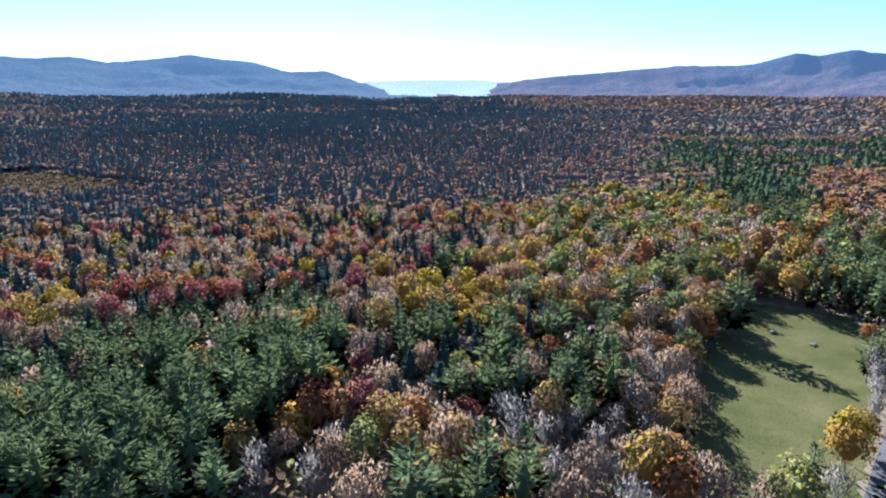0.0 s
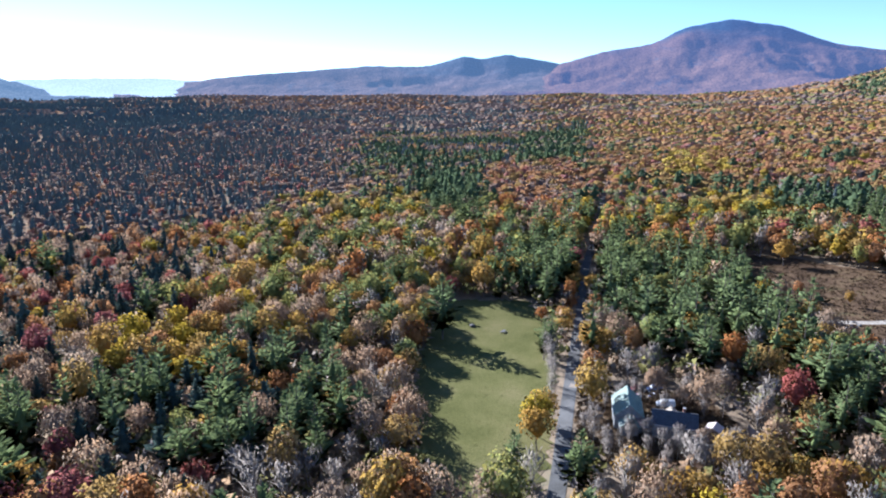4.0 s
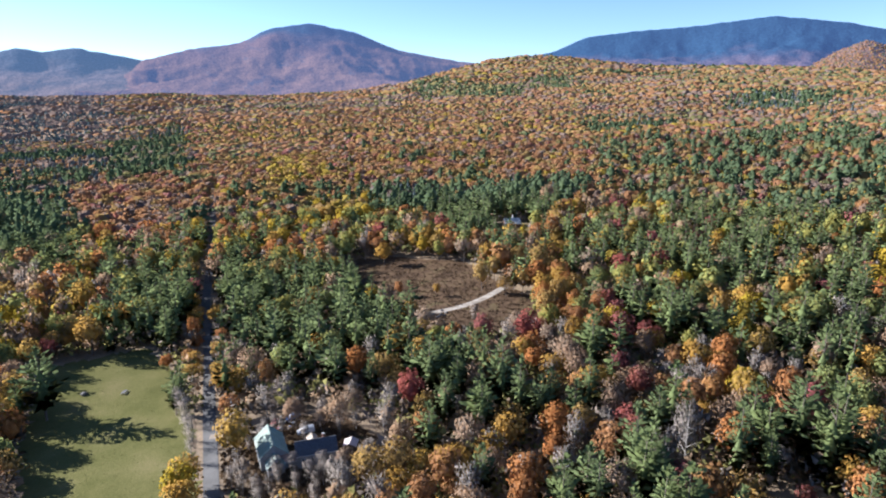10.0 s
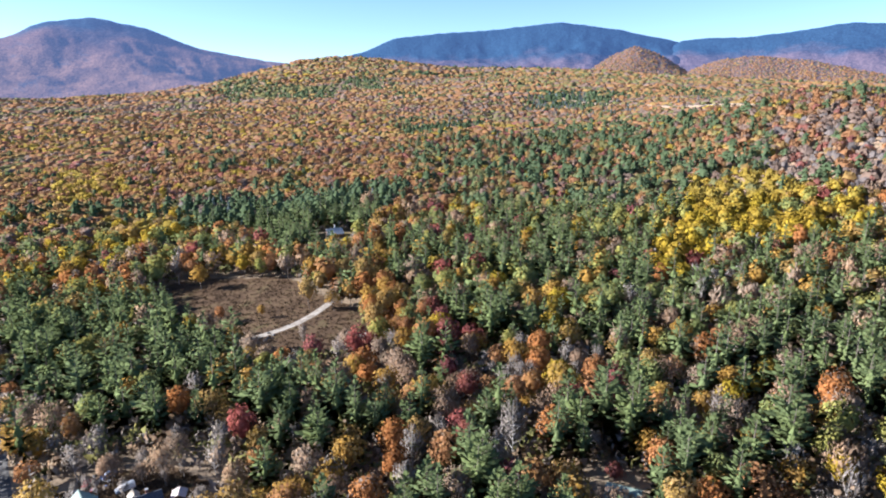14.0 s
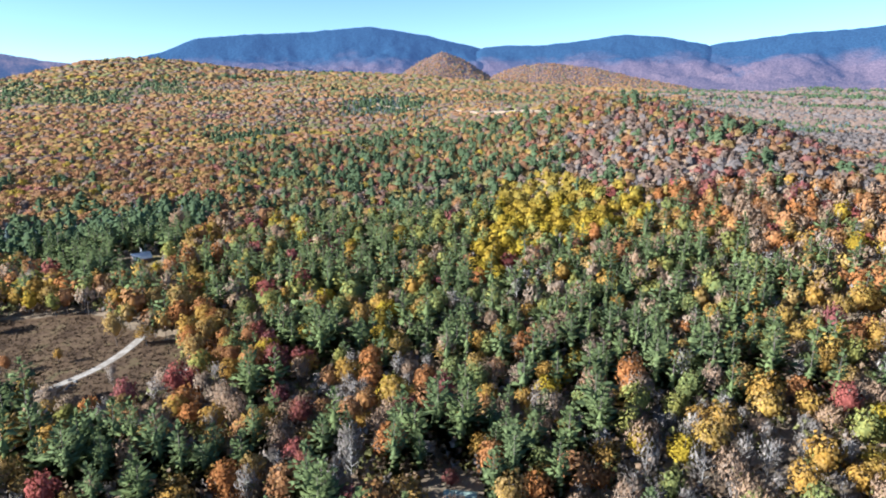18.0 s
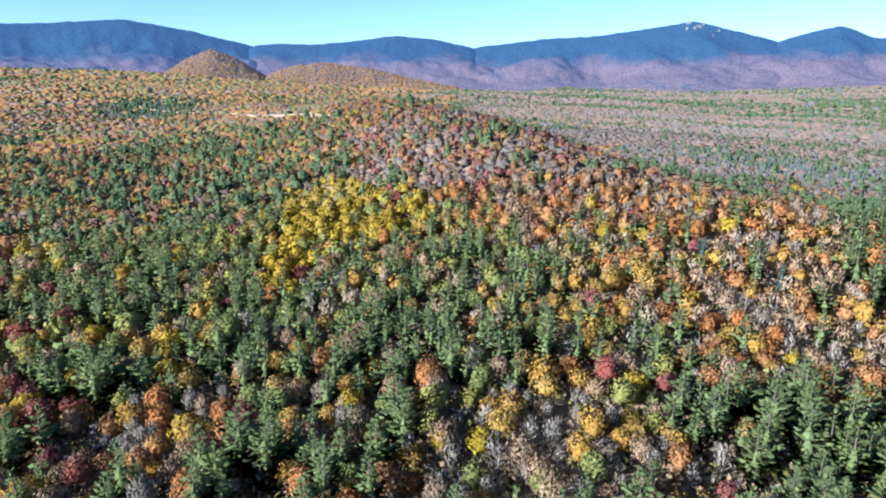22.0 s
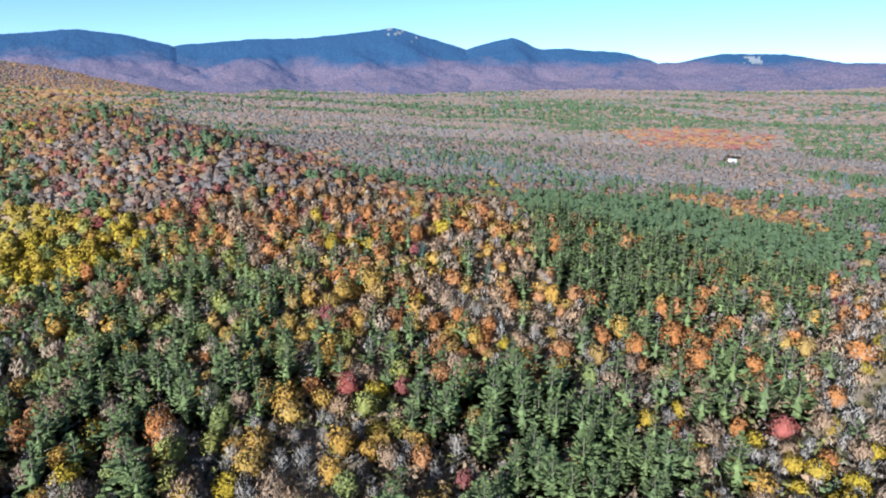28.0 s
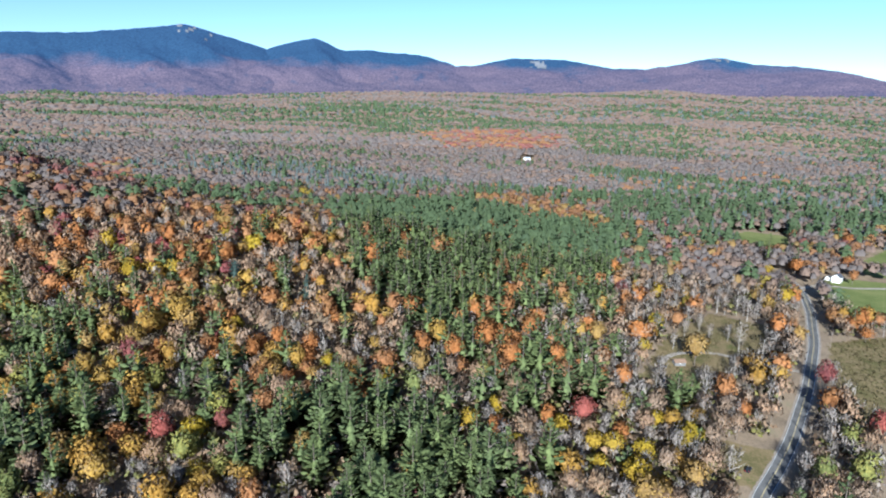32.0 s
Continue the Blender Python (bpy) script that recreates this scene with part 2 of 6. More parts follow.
def mesh_from(name, verts, faces, mats, smooth=False, which=None, tree=None, puff=None):
    """A mesh from numpy arrays: faces all with the same number of corners."""
    me = bpy.data.meshes.new(name)
    verts, faces = np.asarray(verts, np.float32), np.asarray(faces, np.int32)
    n, k = faces.shape
    me.vertices.add(len(verts))
    me.vertices.foreach_set("co", verts.ravel())
    me.loops.add(n * k)
    me.loops.foreach_set("vertex_index", faces.ravel())
    me.polygons.add(n)
    me.polygons.foreach_set("loop_start", np.arange(0, n * k, k, dtype=np.int32))
    me.polygons.foreach_set("use_smooth", np.full(n, smooth))
    for m in mats:
        me.materials.append(m)
    if which is not None:
        me.polygons.foreach_set("material_index", np.asarray(which, np.int32))
    if tree is not None:
        me.attributes.new("tree", "FLOAT", "FACE").data.foreach_set("value", np.asarray(tree, np.float32))
    if puff is not None:
        me.attributes.new("puff", "FLOAT_VECTOR", "POINT").data.foreach_set("vector", np.asarray(puff, np.float32).ravel())
    me.update(calc_edges=True)
    return me


def grid_faces(rows, cols, wrap=False):
    i, j = np.meshgrid(np.arange(rows - 1), np.arange(cols if wrap else cols - 1), indexing="ij")
    j2 = (j + 1) % cols
    return np.stack([i * cols + j, i * cols + j2, (i + 1) * cols + j2, (i + 1) * cols + j], -1).reshape(-1, 4)


rings = np.r_[0.004, 4.0, np.geomspace(12, 4900, 130)]
az = np.radians(np.arange(0, 360, 1.0))
R, A = np.meshgrid(rings, az, indexing="ij")
X, Y = R * np.sin(A), R * np.cos(A)
ground = new("ground", mesh_from("ground", np.stack([X, Y, land(X, Y)], -1).reshape(-1, 3), grid_faces(len(rings), len(az), True)[:, ::-1], [FLOOR], True))
tagged(ground, "leaf-strewn brown forest floor under autumn woods", "ground", kind="structure")


def mountain(label, summits, far, deep, material, foot=0.0, rough=0.19, seed=0, step=0.2, taper=5.0, rock=()):
    """A massif from its summits and saddles (bearing, height), its crest at the range far, its flank deep metres long towards the valley."""
    b, h = (np.array(v, float) for v in zip(*summits))
    a = np.arange(b.min() - taper, b.max() + taper + 0.01, step)
    crest = np.interp(a, np.r_[b[0] - taper, b, b[-1] + taper], np.r_[0.3 * h[0], h, 0.3 * h[-1]])
    bell_row = np.exp(-np.linspace(-2, 2, 13) ** 2)
    crest = 0.35 * crest + 0.65 * np.convolve(np.pad(crest, 6, "edge"), bell_row / bell_row.sum(), "valid")
    crest += np.array([4.0 * noise.fractal((v * 1.4, seed * 3.1, 0), 1.0, 2.0, 4) for v in a])
    u = np.linspace(0, 1, 50)
    D, AA = np.meshgrid(np.r_[far - deep * (1 - u), far + 90, far + 240], np.radians(a), indexing="ij")
    prof = np.r_[0.16 * u + 0.84 * u ** 2.2, 0.94, 0.7][:, None]
    XX, YY = D * np.sin(AA), D * np.cos(AA)
    bumps = np.array([[noise.fractal((x / 520, y / 520, seed), 0.85, 2.1, 6) for x, y in zip(r, q)] for r, q in zip(XX, YY)])
    weight = np.r_[np.minimum(1, (1 - u) * 3.0), 0.0, 0.0][:, None] * prof ** 0.6
    Z = land(XX, YY) * (1 - prof) + crest[None] * prof + 0.5 * crest.max() * rough * 2.6 * bumps * weight - 6 * (1 - prof)
    ob = new("mountain", mesh_from("mountain", np.stack([XX, YY, Z], -1).reshape(-1, 3), grid_faces(D.shape[0], D.shape[1])[:, ::-1], [material], True))
    for k, (a0, a1, u0, u1) in enumerate(rock):
        q = grid_faces(D.shape[0], D.shape[1])[:, ::-1]
        fa, fu = np.degrees(AA).ravel()[q].mean(1), np.r_[u, 1.02, 1.1][np.repeat(np.arange(D.shape[0]), D.shape[1])][q].mean(1)
        rough_edge = patches(fa * 90, fu * 700, 22, seed)
        q = q[(fa > a0) & (fa < a1) & (fu > u0) & (fu < u1) & (rough_edge > 0.5)]
        used, back = np.unique(q, return_inverse=True)
        V = np.stack([XX, YY, Z + 3.0], -1).reshape(-1, 3)[used]
        slab = new("rock_slab", mesh_from("rock_slab", V, back.reshape(-1, 4), [ROCK], True))
        slab.parent = ob
        tagged(slab, "pale bare granite ledges")
    return tagged(ob, label, "mountain", kind="structure")


ROCK = speckled("bare_granite", [(0.09, 0.10, 0.12), (0.20, 0.21, 0.23)], 0.05, 0.01, relief=3.0)
# blue tints and the closing glow colour and strength paint in the distance haze
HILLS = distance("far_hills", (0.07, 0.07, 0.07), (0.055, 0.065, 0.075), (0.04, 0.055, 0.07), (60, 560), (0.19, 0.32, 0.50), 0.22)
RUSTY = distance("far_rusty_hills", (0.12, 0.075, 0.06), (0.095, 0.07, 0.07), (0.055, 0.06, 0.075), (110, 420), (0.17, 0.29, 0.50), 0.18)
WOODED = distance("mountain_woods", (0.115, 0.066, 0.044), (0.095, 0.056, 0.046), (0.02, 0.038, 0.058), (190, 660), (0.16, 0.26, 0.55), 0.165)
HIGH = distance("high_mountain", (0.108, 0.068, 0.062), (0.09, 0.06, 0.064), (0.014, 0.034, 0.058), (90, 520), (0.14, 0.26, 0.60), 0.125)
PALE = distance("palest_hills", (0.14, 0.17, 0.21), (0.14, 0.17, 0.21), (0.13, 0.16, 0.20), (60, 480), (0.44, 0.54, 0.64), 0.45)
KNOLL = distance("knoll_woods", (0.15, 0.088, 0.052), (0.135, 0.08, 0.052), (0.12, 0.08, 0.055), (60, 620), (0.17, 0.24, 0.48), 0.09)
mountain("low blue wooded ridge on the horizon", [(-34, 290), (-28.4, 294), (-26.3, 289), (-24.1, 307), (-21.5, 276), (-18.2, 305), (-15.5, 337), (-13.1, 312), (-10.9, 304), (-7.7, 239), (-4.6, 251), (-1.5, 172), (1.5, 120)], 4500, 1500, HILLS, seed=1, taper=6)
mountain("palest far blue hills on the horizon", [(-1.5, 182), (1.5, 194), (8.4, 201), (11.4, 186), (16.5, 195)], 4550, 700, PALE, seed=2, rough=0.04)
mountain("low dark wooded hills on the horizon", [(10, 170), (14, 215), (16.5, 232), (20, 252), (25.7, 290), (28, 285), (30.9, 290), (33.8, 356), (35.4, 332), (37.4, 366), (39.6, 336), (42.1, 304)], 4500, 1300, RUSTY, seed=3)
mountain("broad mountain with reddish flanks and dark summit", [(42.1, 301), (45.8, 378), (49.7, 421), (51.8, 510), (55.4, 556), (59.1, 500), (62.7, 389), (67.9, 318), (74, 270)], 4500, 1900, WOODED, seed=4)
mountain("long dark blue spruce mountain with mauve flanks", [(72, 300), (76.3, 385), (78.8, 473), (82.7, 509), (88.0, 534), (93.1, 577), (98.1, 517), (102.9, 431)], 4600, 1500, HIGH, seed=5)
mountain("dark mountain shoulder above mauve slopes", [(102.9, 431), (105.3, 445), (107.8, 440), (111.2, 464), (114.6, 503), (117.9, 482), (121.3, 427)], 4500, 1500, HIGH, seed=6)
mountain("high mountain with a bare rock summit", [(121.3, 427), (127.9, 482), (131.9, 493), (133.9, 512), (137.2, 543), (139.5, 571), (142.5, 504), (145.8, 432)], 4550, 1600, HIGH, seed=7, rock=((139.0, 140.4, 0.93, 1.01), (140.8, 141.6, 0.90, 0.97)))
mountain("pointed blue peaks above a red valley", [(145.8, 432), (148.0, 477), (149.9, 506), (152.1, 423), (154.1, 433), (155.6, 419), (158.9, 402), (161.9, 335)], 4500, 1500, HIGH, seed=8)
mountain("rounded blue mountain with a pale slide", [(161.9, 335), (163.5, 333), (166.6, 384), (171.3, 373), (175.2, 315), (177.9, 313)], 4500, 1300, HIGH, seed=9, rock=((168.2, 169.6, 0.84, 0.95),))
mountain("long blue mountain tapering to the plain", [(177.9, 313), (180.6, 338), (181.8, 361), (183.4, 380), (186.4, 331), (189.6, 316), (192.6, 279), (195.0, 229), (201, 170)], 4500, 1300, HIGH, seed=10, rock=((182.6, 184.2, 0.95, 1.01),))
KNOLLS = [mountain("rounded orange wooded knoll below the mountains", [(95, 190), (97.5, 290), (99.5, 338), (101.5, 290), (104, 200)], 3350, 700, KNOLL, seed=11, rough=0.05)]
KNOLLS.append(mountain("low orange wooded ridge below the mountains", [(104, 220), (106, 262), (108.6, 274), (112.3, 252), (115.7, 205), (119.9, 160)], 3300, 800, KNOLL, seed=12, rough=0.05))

# ---- clearings: their outlines in plan ----
MEADOW = [(165, 258), (197, 233), (170, 182), (160, 172), (144, 154), (116, 125.5), (95, 105), (68, 108), (82, 146), (98, 176), (119, 208), (144, 236)]
FIELD = [(334, 216), (360, 204), (358, 142), (322, 106), (304, 78), (262, 70), (238, 82), (240, 106), (258, 132), (276, 164), (304, 192)]
YARD_A = [(126, 108), (133, 117), (146, 138), (163, 132), (170, 112), (160, 90), (146, 82), (132, 84), (122, 98)]
HOUSE_FRONT = [(143, 143), (154, 137), (166, 102), (158, 86), (140, 86), (117, 104), (115, 115)]
GLADE = [(-60, 106), (-20, 124), (-2, 132), (4, 118), (-30, 100)]
YARD_B = [(4, -318), (-2, -350), (-12, -394), (-40, -455), (-78, -446), (-61, -374), (-30, -330), (-18, -308)]
YARD_C = [(-26, -250), (-36, -278), (-56, -276), (-48, -240)]
PASTURE = [(-108, -430), (-148, -460), (-190, -440), (-190, -296), (-117, -286), (-91, -334)]
LAWN_A = [(-84, -690), (-70, -760), (-100, -800), (-140, -790), (-128, -690), (-110, -672)]
LAWN_B = [(-126, -556), (-138, -606), (-170, -614), (-250, -604), (-240, -470), (-132, -480)]
LAWN_C = [(-172, -660), (-226, -756), (-300, -760), (-300, -630), (-182, -630)]
CABIN_YARD = [(398, 108), (400, 138), (446, 154), (464, 154), (466, 126)]
FAR_YARD = [(446, 402), (468, 430), (484, 416), (458, 388)]
MARSH = [(-330, 640), (-430, 720), (-520, 860), (-450, 900), (-340, 800), (-230, 730), (-240, 690)]
POND = [(-235, 395), (-300, 420), (-330, 480), (-262, 452)]
SHED_YARD = [(156, -20), (156, -40), (172, -42), (180, -30), (172, -18)]
WHITE_YARD = [(258, -1290), (290, -1290), (302, -1390), (264, -1390)]
ROAD_A = [(81, 87), (103.5, 107.6), (118, 122), (140, 143), (167, 169), (204, 204), (252, 251), (340, 328), (490, 465), (546, 512)]
ROAD_B = [(-29, -166), (-45, -239), (-53, -258), (-64, -289), (-81, -349), (-98, -423), (-109, -493), (-113.5, -547), (-109, -604)]
TRACK = [(253, 136), (265.5, 128), (276.5, 115), (288, 107.5), (303, 102.7), (318, 100)]
HIGH_ROAD = [(1500, -90), (1455, -108), (1380, -180), (1298, -228), (1162, -246), (995, -270), (941, -274), (815, -280)]


def inside(px, py, poly):
    """Which points lie inside a polygon."""
    hit = np.zeros(np.shape(px), bool)
    for (x0, y0), (x1, y1) in zip(poly, poly[1:] + poly[:1]):
        if y0 != y1:
            hit ^= ((y0 > py) != (y1 > py)) & (px < (x1 - x0) * (py - y0) / (y1 - y0) + x0)
    return hit


def off_line(px, py, line):
    """Distance to a line in plan."""
    best = np.full(np.shape(px), 1e9)
    for (x0, y0), (x1, y1) in zip(line, line[1:]):
        dx, dy = x1 - x0, y1 - y0
        t = np.clip(((px - x0) * dx + (py - y0) * dy) / (dx * dx + dy * dy), 0, 1)
        best = np.minimum(best, np.hypot(px - x0 - t * dx, py - y0 - t * dy))
    return best


CLEARINGS = [HOUSE_FRONT, GLADE, MEADOW, FIELD, YARD_A, YARD_B, YARD_C, PASTURE, LAWN_A, LAWN_B, LAWN_C, CABIN_YARD, FAR_YARD, MARSH, POND, SHED_YARD, WHITE_YARD]


def is_open(x, y):
    hit = off_line(x, y, ROAD_A) < 4.8
    hit |= off_line(x, y, ROAD_B) < 9.0
    hit |= off_line(x, y, TRACK) < 4
    hit |= off_line(x, y, HIGH_ROAD) < 11
    for poly in CLEARINGS:
        hit |= inside(x, y, poly)
    return hit


# ---- tree shapes: every shape is a set of four-cornered clumps ----
rng = np.random.default_rng(7)


def clumps(centres, normals, size, jitter):
    """A four-cornered leaf clump at each centre, facing its normal, with uneven corners."""
    n = len(centres)
    nrm = normals + rng.normal(0, jitter, (n, 3))
    nrm /= np.linalg.norm(nrm, axis=1, keepdims=True)
    up = np.where(np.abs(nrm[:, 2:]) > 0.9, [[1.0, 0, 0]], [[0, 0, 1.0]])
    u = np.cross(up, nrm)
    u /= np.linalg.norm(u, axis=1, keepdims=True)
    v = np.cross(nrm, u)
    size = np.broadcast_to(size, (n,))[:, None, None]
    turn = rng.uniform(0, 6.28, (n, 1)) + np.arange(4) * np.pi / 2 + rng.uniform(-0.5, 0.5, (n, 4))
    rad = rng.uniform(0.35, 0.75, (n, 4))
    pts = centres[:, None] + size * (np.cos(turn) * rad)[..., None] * u[:, None] + size * (np.sin(turn) * rad)[..., None] * v[:, None]
    pts += size * rng.uniform(-0.18, 0.18, (n, 4, 1)) * nrm[:, None]
    return pts.reshape(-1, 4, 3)


def mass(centre, radius, sides=5):
    """The dense inside of a bough: a ragged cap."""
    step = 6.2832 / sides
    ang = np.arange(sides) * step + rng.uniform(0, 6.28)
    ring = np.stack([np.cos(ang), np.sin(ang)], -1)
    low = np.concatenate([ring * rng.uniform(0.15, 0.4, (sides, 1)), rng.uniform(-0.85, -0.6, (sides, 1))], 1)
    mid = np.concatenate([ring * rng.uniform(0.82, 1.14, (sides, 1)), rng.uniform(0.0, 0.3, (sides, 1))], 1)
    top = np.concatenate([ring * rng.uniform(0.3, 0.55, (sides, 1)), rng.uniform(0.72, 1.0, (sides, 1))], 1)
    out = [(p[i], p[(i + 1) % sides], q[(i + 1) % sides], q[i]) for p, q in ((low, mid), (mid, top)) for i in range(sides)]
    out.append((top[0], top[1], top[2], top[-1]))
    return np.array(out) * radius + np.array(centre)


def lid(centre, radius, sides=4):
    """A ragged cap of few faces."""
    ang = np.arange(sides) * 6.2832 / sides + rng.uniform(0, 6.28)
    ring = np.stack([np.cos(ang), np.sin(ang)], -1)
    low = np.concatenate([ring * rng.uniform(0.85, 1.15, (sides, 1)), rng.uniform(-0.5, -0.1, (sides, 1))], 1)
    top = np.concatenate([ring * rng.uniform(0.4, 0.65, (sides, 1)), rng.uniform(0.7, 1.0, (sides, 1))], 1)
    out = [(low[i], low[(i + 1) % sides], top[(i + 1) % sides], top[i]) for i in range(sides)]
    return np.array(out + [(top[0], top[1], top[2], top[-1])]) * radius + np.array(centre)


def clump_crown(caps, n, long, half, top, wide, deep, rise=0.5):
    """A crown in a closed canopy: low broad boughs that run into their neighbours, with loose sprays over them."""
    out = []
    for k in range(caps):
        a = rng.uniform(0, 6.28) + 3.14 * k
        off = 0.0 if caps == 1 else wide * rng.uniform(0.25, 0.5)
        r = wide * (1.0 if caps == 1 else rng.uniform(0.6, 0.8))
        out.append(lid((0, 0, 0), r, 4) * [1, 1, deep / r] + [off * math.cos(a), off * math.sin(a), top - deep * (1 + 0.3 * k)])
    if n:
        ang, rad = rng.uniform(0, 6.283, n), wide * np.sqrt(rng.uniform(0, 1, n))
        p = np.stack([rad * np.cos(ang), rad * np.sin(ang), top - deep * (0.1 + 0.9 * (rad / wide) ** 2) + rng.uniform(-0.5, 0.6, n)], -1)
        way = np.stack([np.cos(ang), np.sin(ang), np.full(n, rise)], -1) + rng.normal(0, 0.5, (n, 3))
        out.append(sprays(p, way / np.linalg.norm(way, axis=1, keepdims=True), long, half))
    return np.concatenate(out)


def sprays(centres, ways, long, half):
    """A slim kite-shaped spray of leaves at each centre, pointing its way."""
    n = len(centres)
    size = rng.uniform(0.6, 1.4, (n, 1))
    side = np.cross(ways, rng.normal(0, 1, (n, 3)))
    side *= half * size * rng.uniform(0.7, 1.25, (n, 1)) / np.maximum(1e-6, np.linalg.norm(side, axis=1, keepdims=True))
    run = ways * long * size
    bend = rng.normal(0, 0.12 * long, (n, 3))
    return np.stack([centres - 0.5 * run, centres - 0.05 * run + side + bend, centres + 0.5 * run, centres - 0.05 * run - side + bend], 1)


def broadleaf(n, long, half, tall=14.0, wide=4.0, low=0.28, lobes=8, fill=0.4, core=0.0, rise=0.5):
    """A domed crown of upswept leaf sprays: one rounded mass that swells a little over its boughs."""
    d = rng.normal(0, 1, (n, 3))
    d /= np.linalg.norm(d, axis=1, keepdims=True)
    d[:, 2] = np.where(d[:, 2] < -0.3, -d[:, 2], d[:, 2])
    bough = rng.normal(0, 1, (lobes, 3)) + [0, 0, 0.5]
    bough /= np.linalg.norm(bough, axis=1, keepdims=True)
    swell = 0.8 + rng.uniform(0.2, 0.36) * np.exp(7 * ((d @ bough.T) - 1)).max(1)
    axes = np.array([wide * rng.uniform(0.9, 1.08), wide * rng.uniform(0.9, 1.08), 0.5 * (1 - low) * tall])
    mid = np.array([0, 0, 0.5 * (1 + low) * tall])
    p = mid + d * axes * (swell * rng.uniform(1 - fill, 1.06, n))[:, None]
    way = [0, 0, rise + 0.3] + rng.normal(0, 0.7, (n, 3))
    way = way - (0.2 + core) * (way * d).sum(1, keepdims=True) * d
    way /= np.linalg.norm(way, axis=1, keepdims=True)
    heart = [mass((0, 0, 0), 1.0, 6) * axes * core + mid - [0, 0, 0.04 * tall]] if core else []
    return np.concatenate([sprays(p, way, long, half), *heart])


def pine(tiers, per, fingers, tall=21.0, wide=4.2, low=0.3, droop=0.06, size=1.0):
    """A conifer with whorls of flat, ragged branch sprays, open between the tiers."""
    out = []
    plump = rng.uniform(0.3, 0.95) if wide > 4.2 else 0.0
    for k in range(tiers):
        t = k / max(1, tiers - 1)
        z = tall * (low + (0.985 - low) * t)
        full = 0.12 + 0.88 * math.sin(3.1416 * (0.22 + 0.76 * t))
        slim = (0.62 + 0.38 * min(1, 3 * t + 0.3)) * (1 - t) ** 0.75 + 0.08
        reach = wide * (full * plump + slim * (1 - plump))
        reach *= rng.uniform(0.74, 1.16)
        for b in range(per if t < 0.75 else max(3, per - 2)):
            a = b * 6.283 / per + k * 1.1 + rng.uniform(-0.35, 0.35)
            length = reach * rng.uniform(0.6, 1.18)
            rise = rng.uniform(-droop, 0.22) + 0.5 * t * t
            for f in range(fingers):  # sprays set along the branch, the outer ones fanned
                u = 0.36 + 0.6 * (f + rng.uniform(0.2, 0.9)) / fingers
                fa, fb = a + rng.uniform(-0.4, 0.4), a + rng.uniform(-0.75, 0.75)
                long = max(1.0, length * (0.42 if fingers > 2 else 0.6))
                w = long * rng.uniform(0.26, 0.42) * size
                zz = z + rise * length * u + rng.uniform(-0.45, 0.3)
                at = np.array([math.cos(fa) * length * u, math.sin(fa) * length * u, zz])
                run = np.array([math.cos(fb), math.sin(fb), rise + rng.uniform(-0.1, 0.3)]) * long * 0.5
                side = np.array([-math.sin(fb), math.cos(fb), rng.uniform(-0.5, 0.5)]) * w
                drop = np.array([0, 0, -0.15 * w])
                out.append((at - run, at + 0.15 * run - side + drop, at + run, at + 0.15 * run + side + drop))
    top = tall * 0.95
    for a in (0.3, 2.4, 4.5):
        out.append(((0, 0, tall), (0.7 * math.cos(a), 0.7 * math.sin(a), top), (0.3 * math.cos(a + 1), 0.3 * math.sin(a + 1), top - 1.0), (0.7 * math.cos(a + 2), 0.7 * math.sin(a + 2), top)))
    return np.array(out)


def conifer(tiers, sides, tall, wide, low, lean=0.12, power=0.75):
    """A solid conifer: skirts of ragged boughs, one above the other, to a pointed top."""
    out = []
    for k in range(tiers):
        t = k / tiers
        zt = tall * (low + (1 - low) * min(1.0, (k + 1.75) / (tiers + 0.75)))
        zl = tall * (low + (1 - low) * t)
        r = wide * (1 - t) ** power + 0.3
        off = rng.normal(0, 0.06 * wide, 2) * (1 - t)
        m = 2 * sides
        ang = np.arange(m) * 6.283 / m + k * 1.3 + rng.uniform(-0.12, 0.12, m)
        rad = r * np.where(np.arange(m) % 2, rng.uniform(0.45, 0.7, m), rng.uniform(0.8, 1.2, m))
        ring = np.stack([off[0] + np.cos(ang) * rad, off[1] + np.sin(ang) * rad, zl + rng.uniform(-lean, lean, m) * r + np.where(np.arange(m) % 2, 0.22, -0.1) * r], -1)
        top = np.array([off[0] * 0.5, off[1] * 0.5, zt])
        out += [(top, ring[2 * i - 1], ring[2 * i], ring[2 * i + 1]) for i in range(sides)]
    return np.array(out)


def sticks(n, tall, wide, low=0.3, thick=0.09):
    """A leafless crown: forked twigs that fan up and out, each a slim tapered blade folded along its length."""
    out = []
    for _ in range(n):
        a, t = rng.uniform(0, 6.28), rng.uniform(low, 0.8)
        r0 = wide * rng.uniform(0, 0.45) * (0.4 + t)
        start = np.array([r0 * math.cos(a), r0 * math.sin(a), tall * t])
        b = a + rng.uniform(-0.7, 0.7)
        spread = rng.uniform(0.2, 1.15)
        ln = rng.uniform(0.13, 0.26) * tall
        way = np.array([math.cos(b) * spread, math.sin(b) * spread, 1.0])
        way *= ln / np.linalg.norm(way)
        side = np.cross(way, rng.normal(0, 1, 3))
        side *= thick * rng.uniform(0.6, 1.4) / np.linalg.norm(side)
        bend = rng.normal(0, 0.06 * ln, 3)
        out.append((start - side * 0.7, start + way * 0.5 + bend - side, start + way, start + way * 0.5 + bend + side))
    return np.array(out)


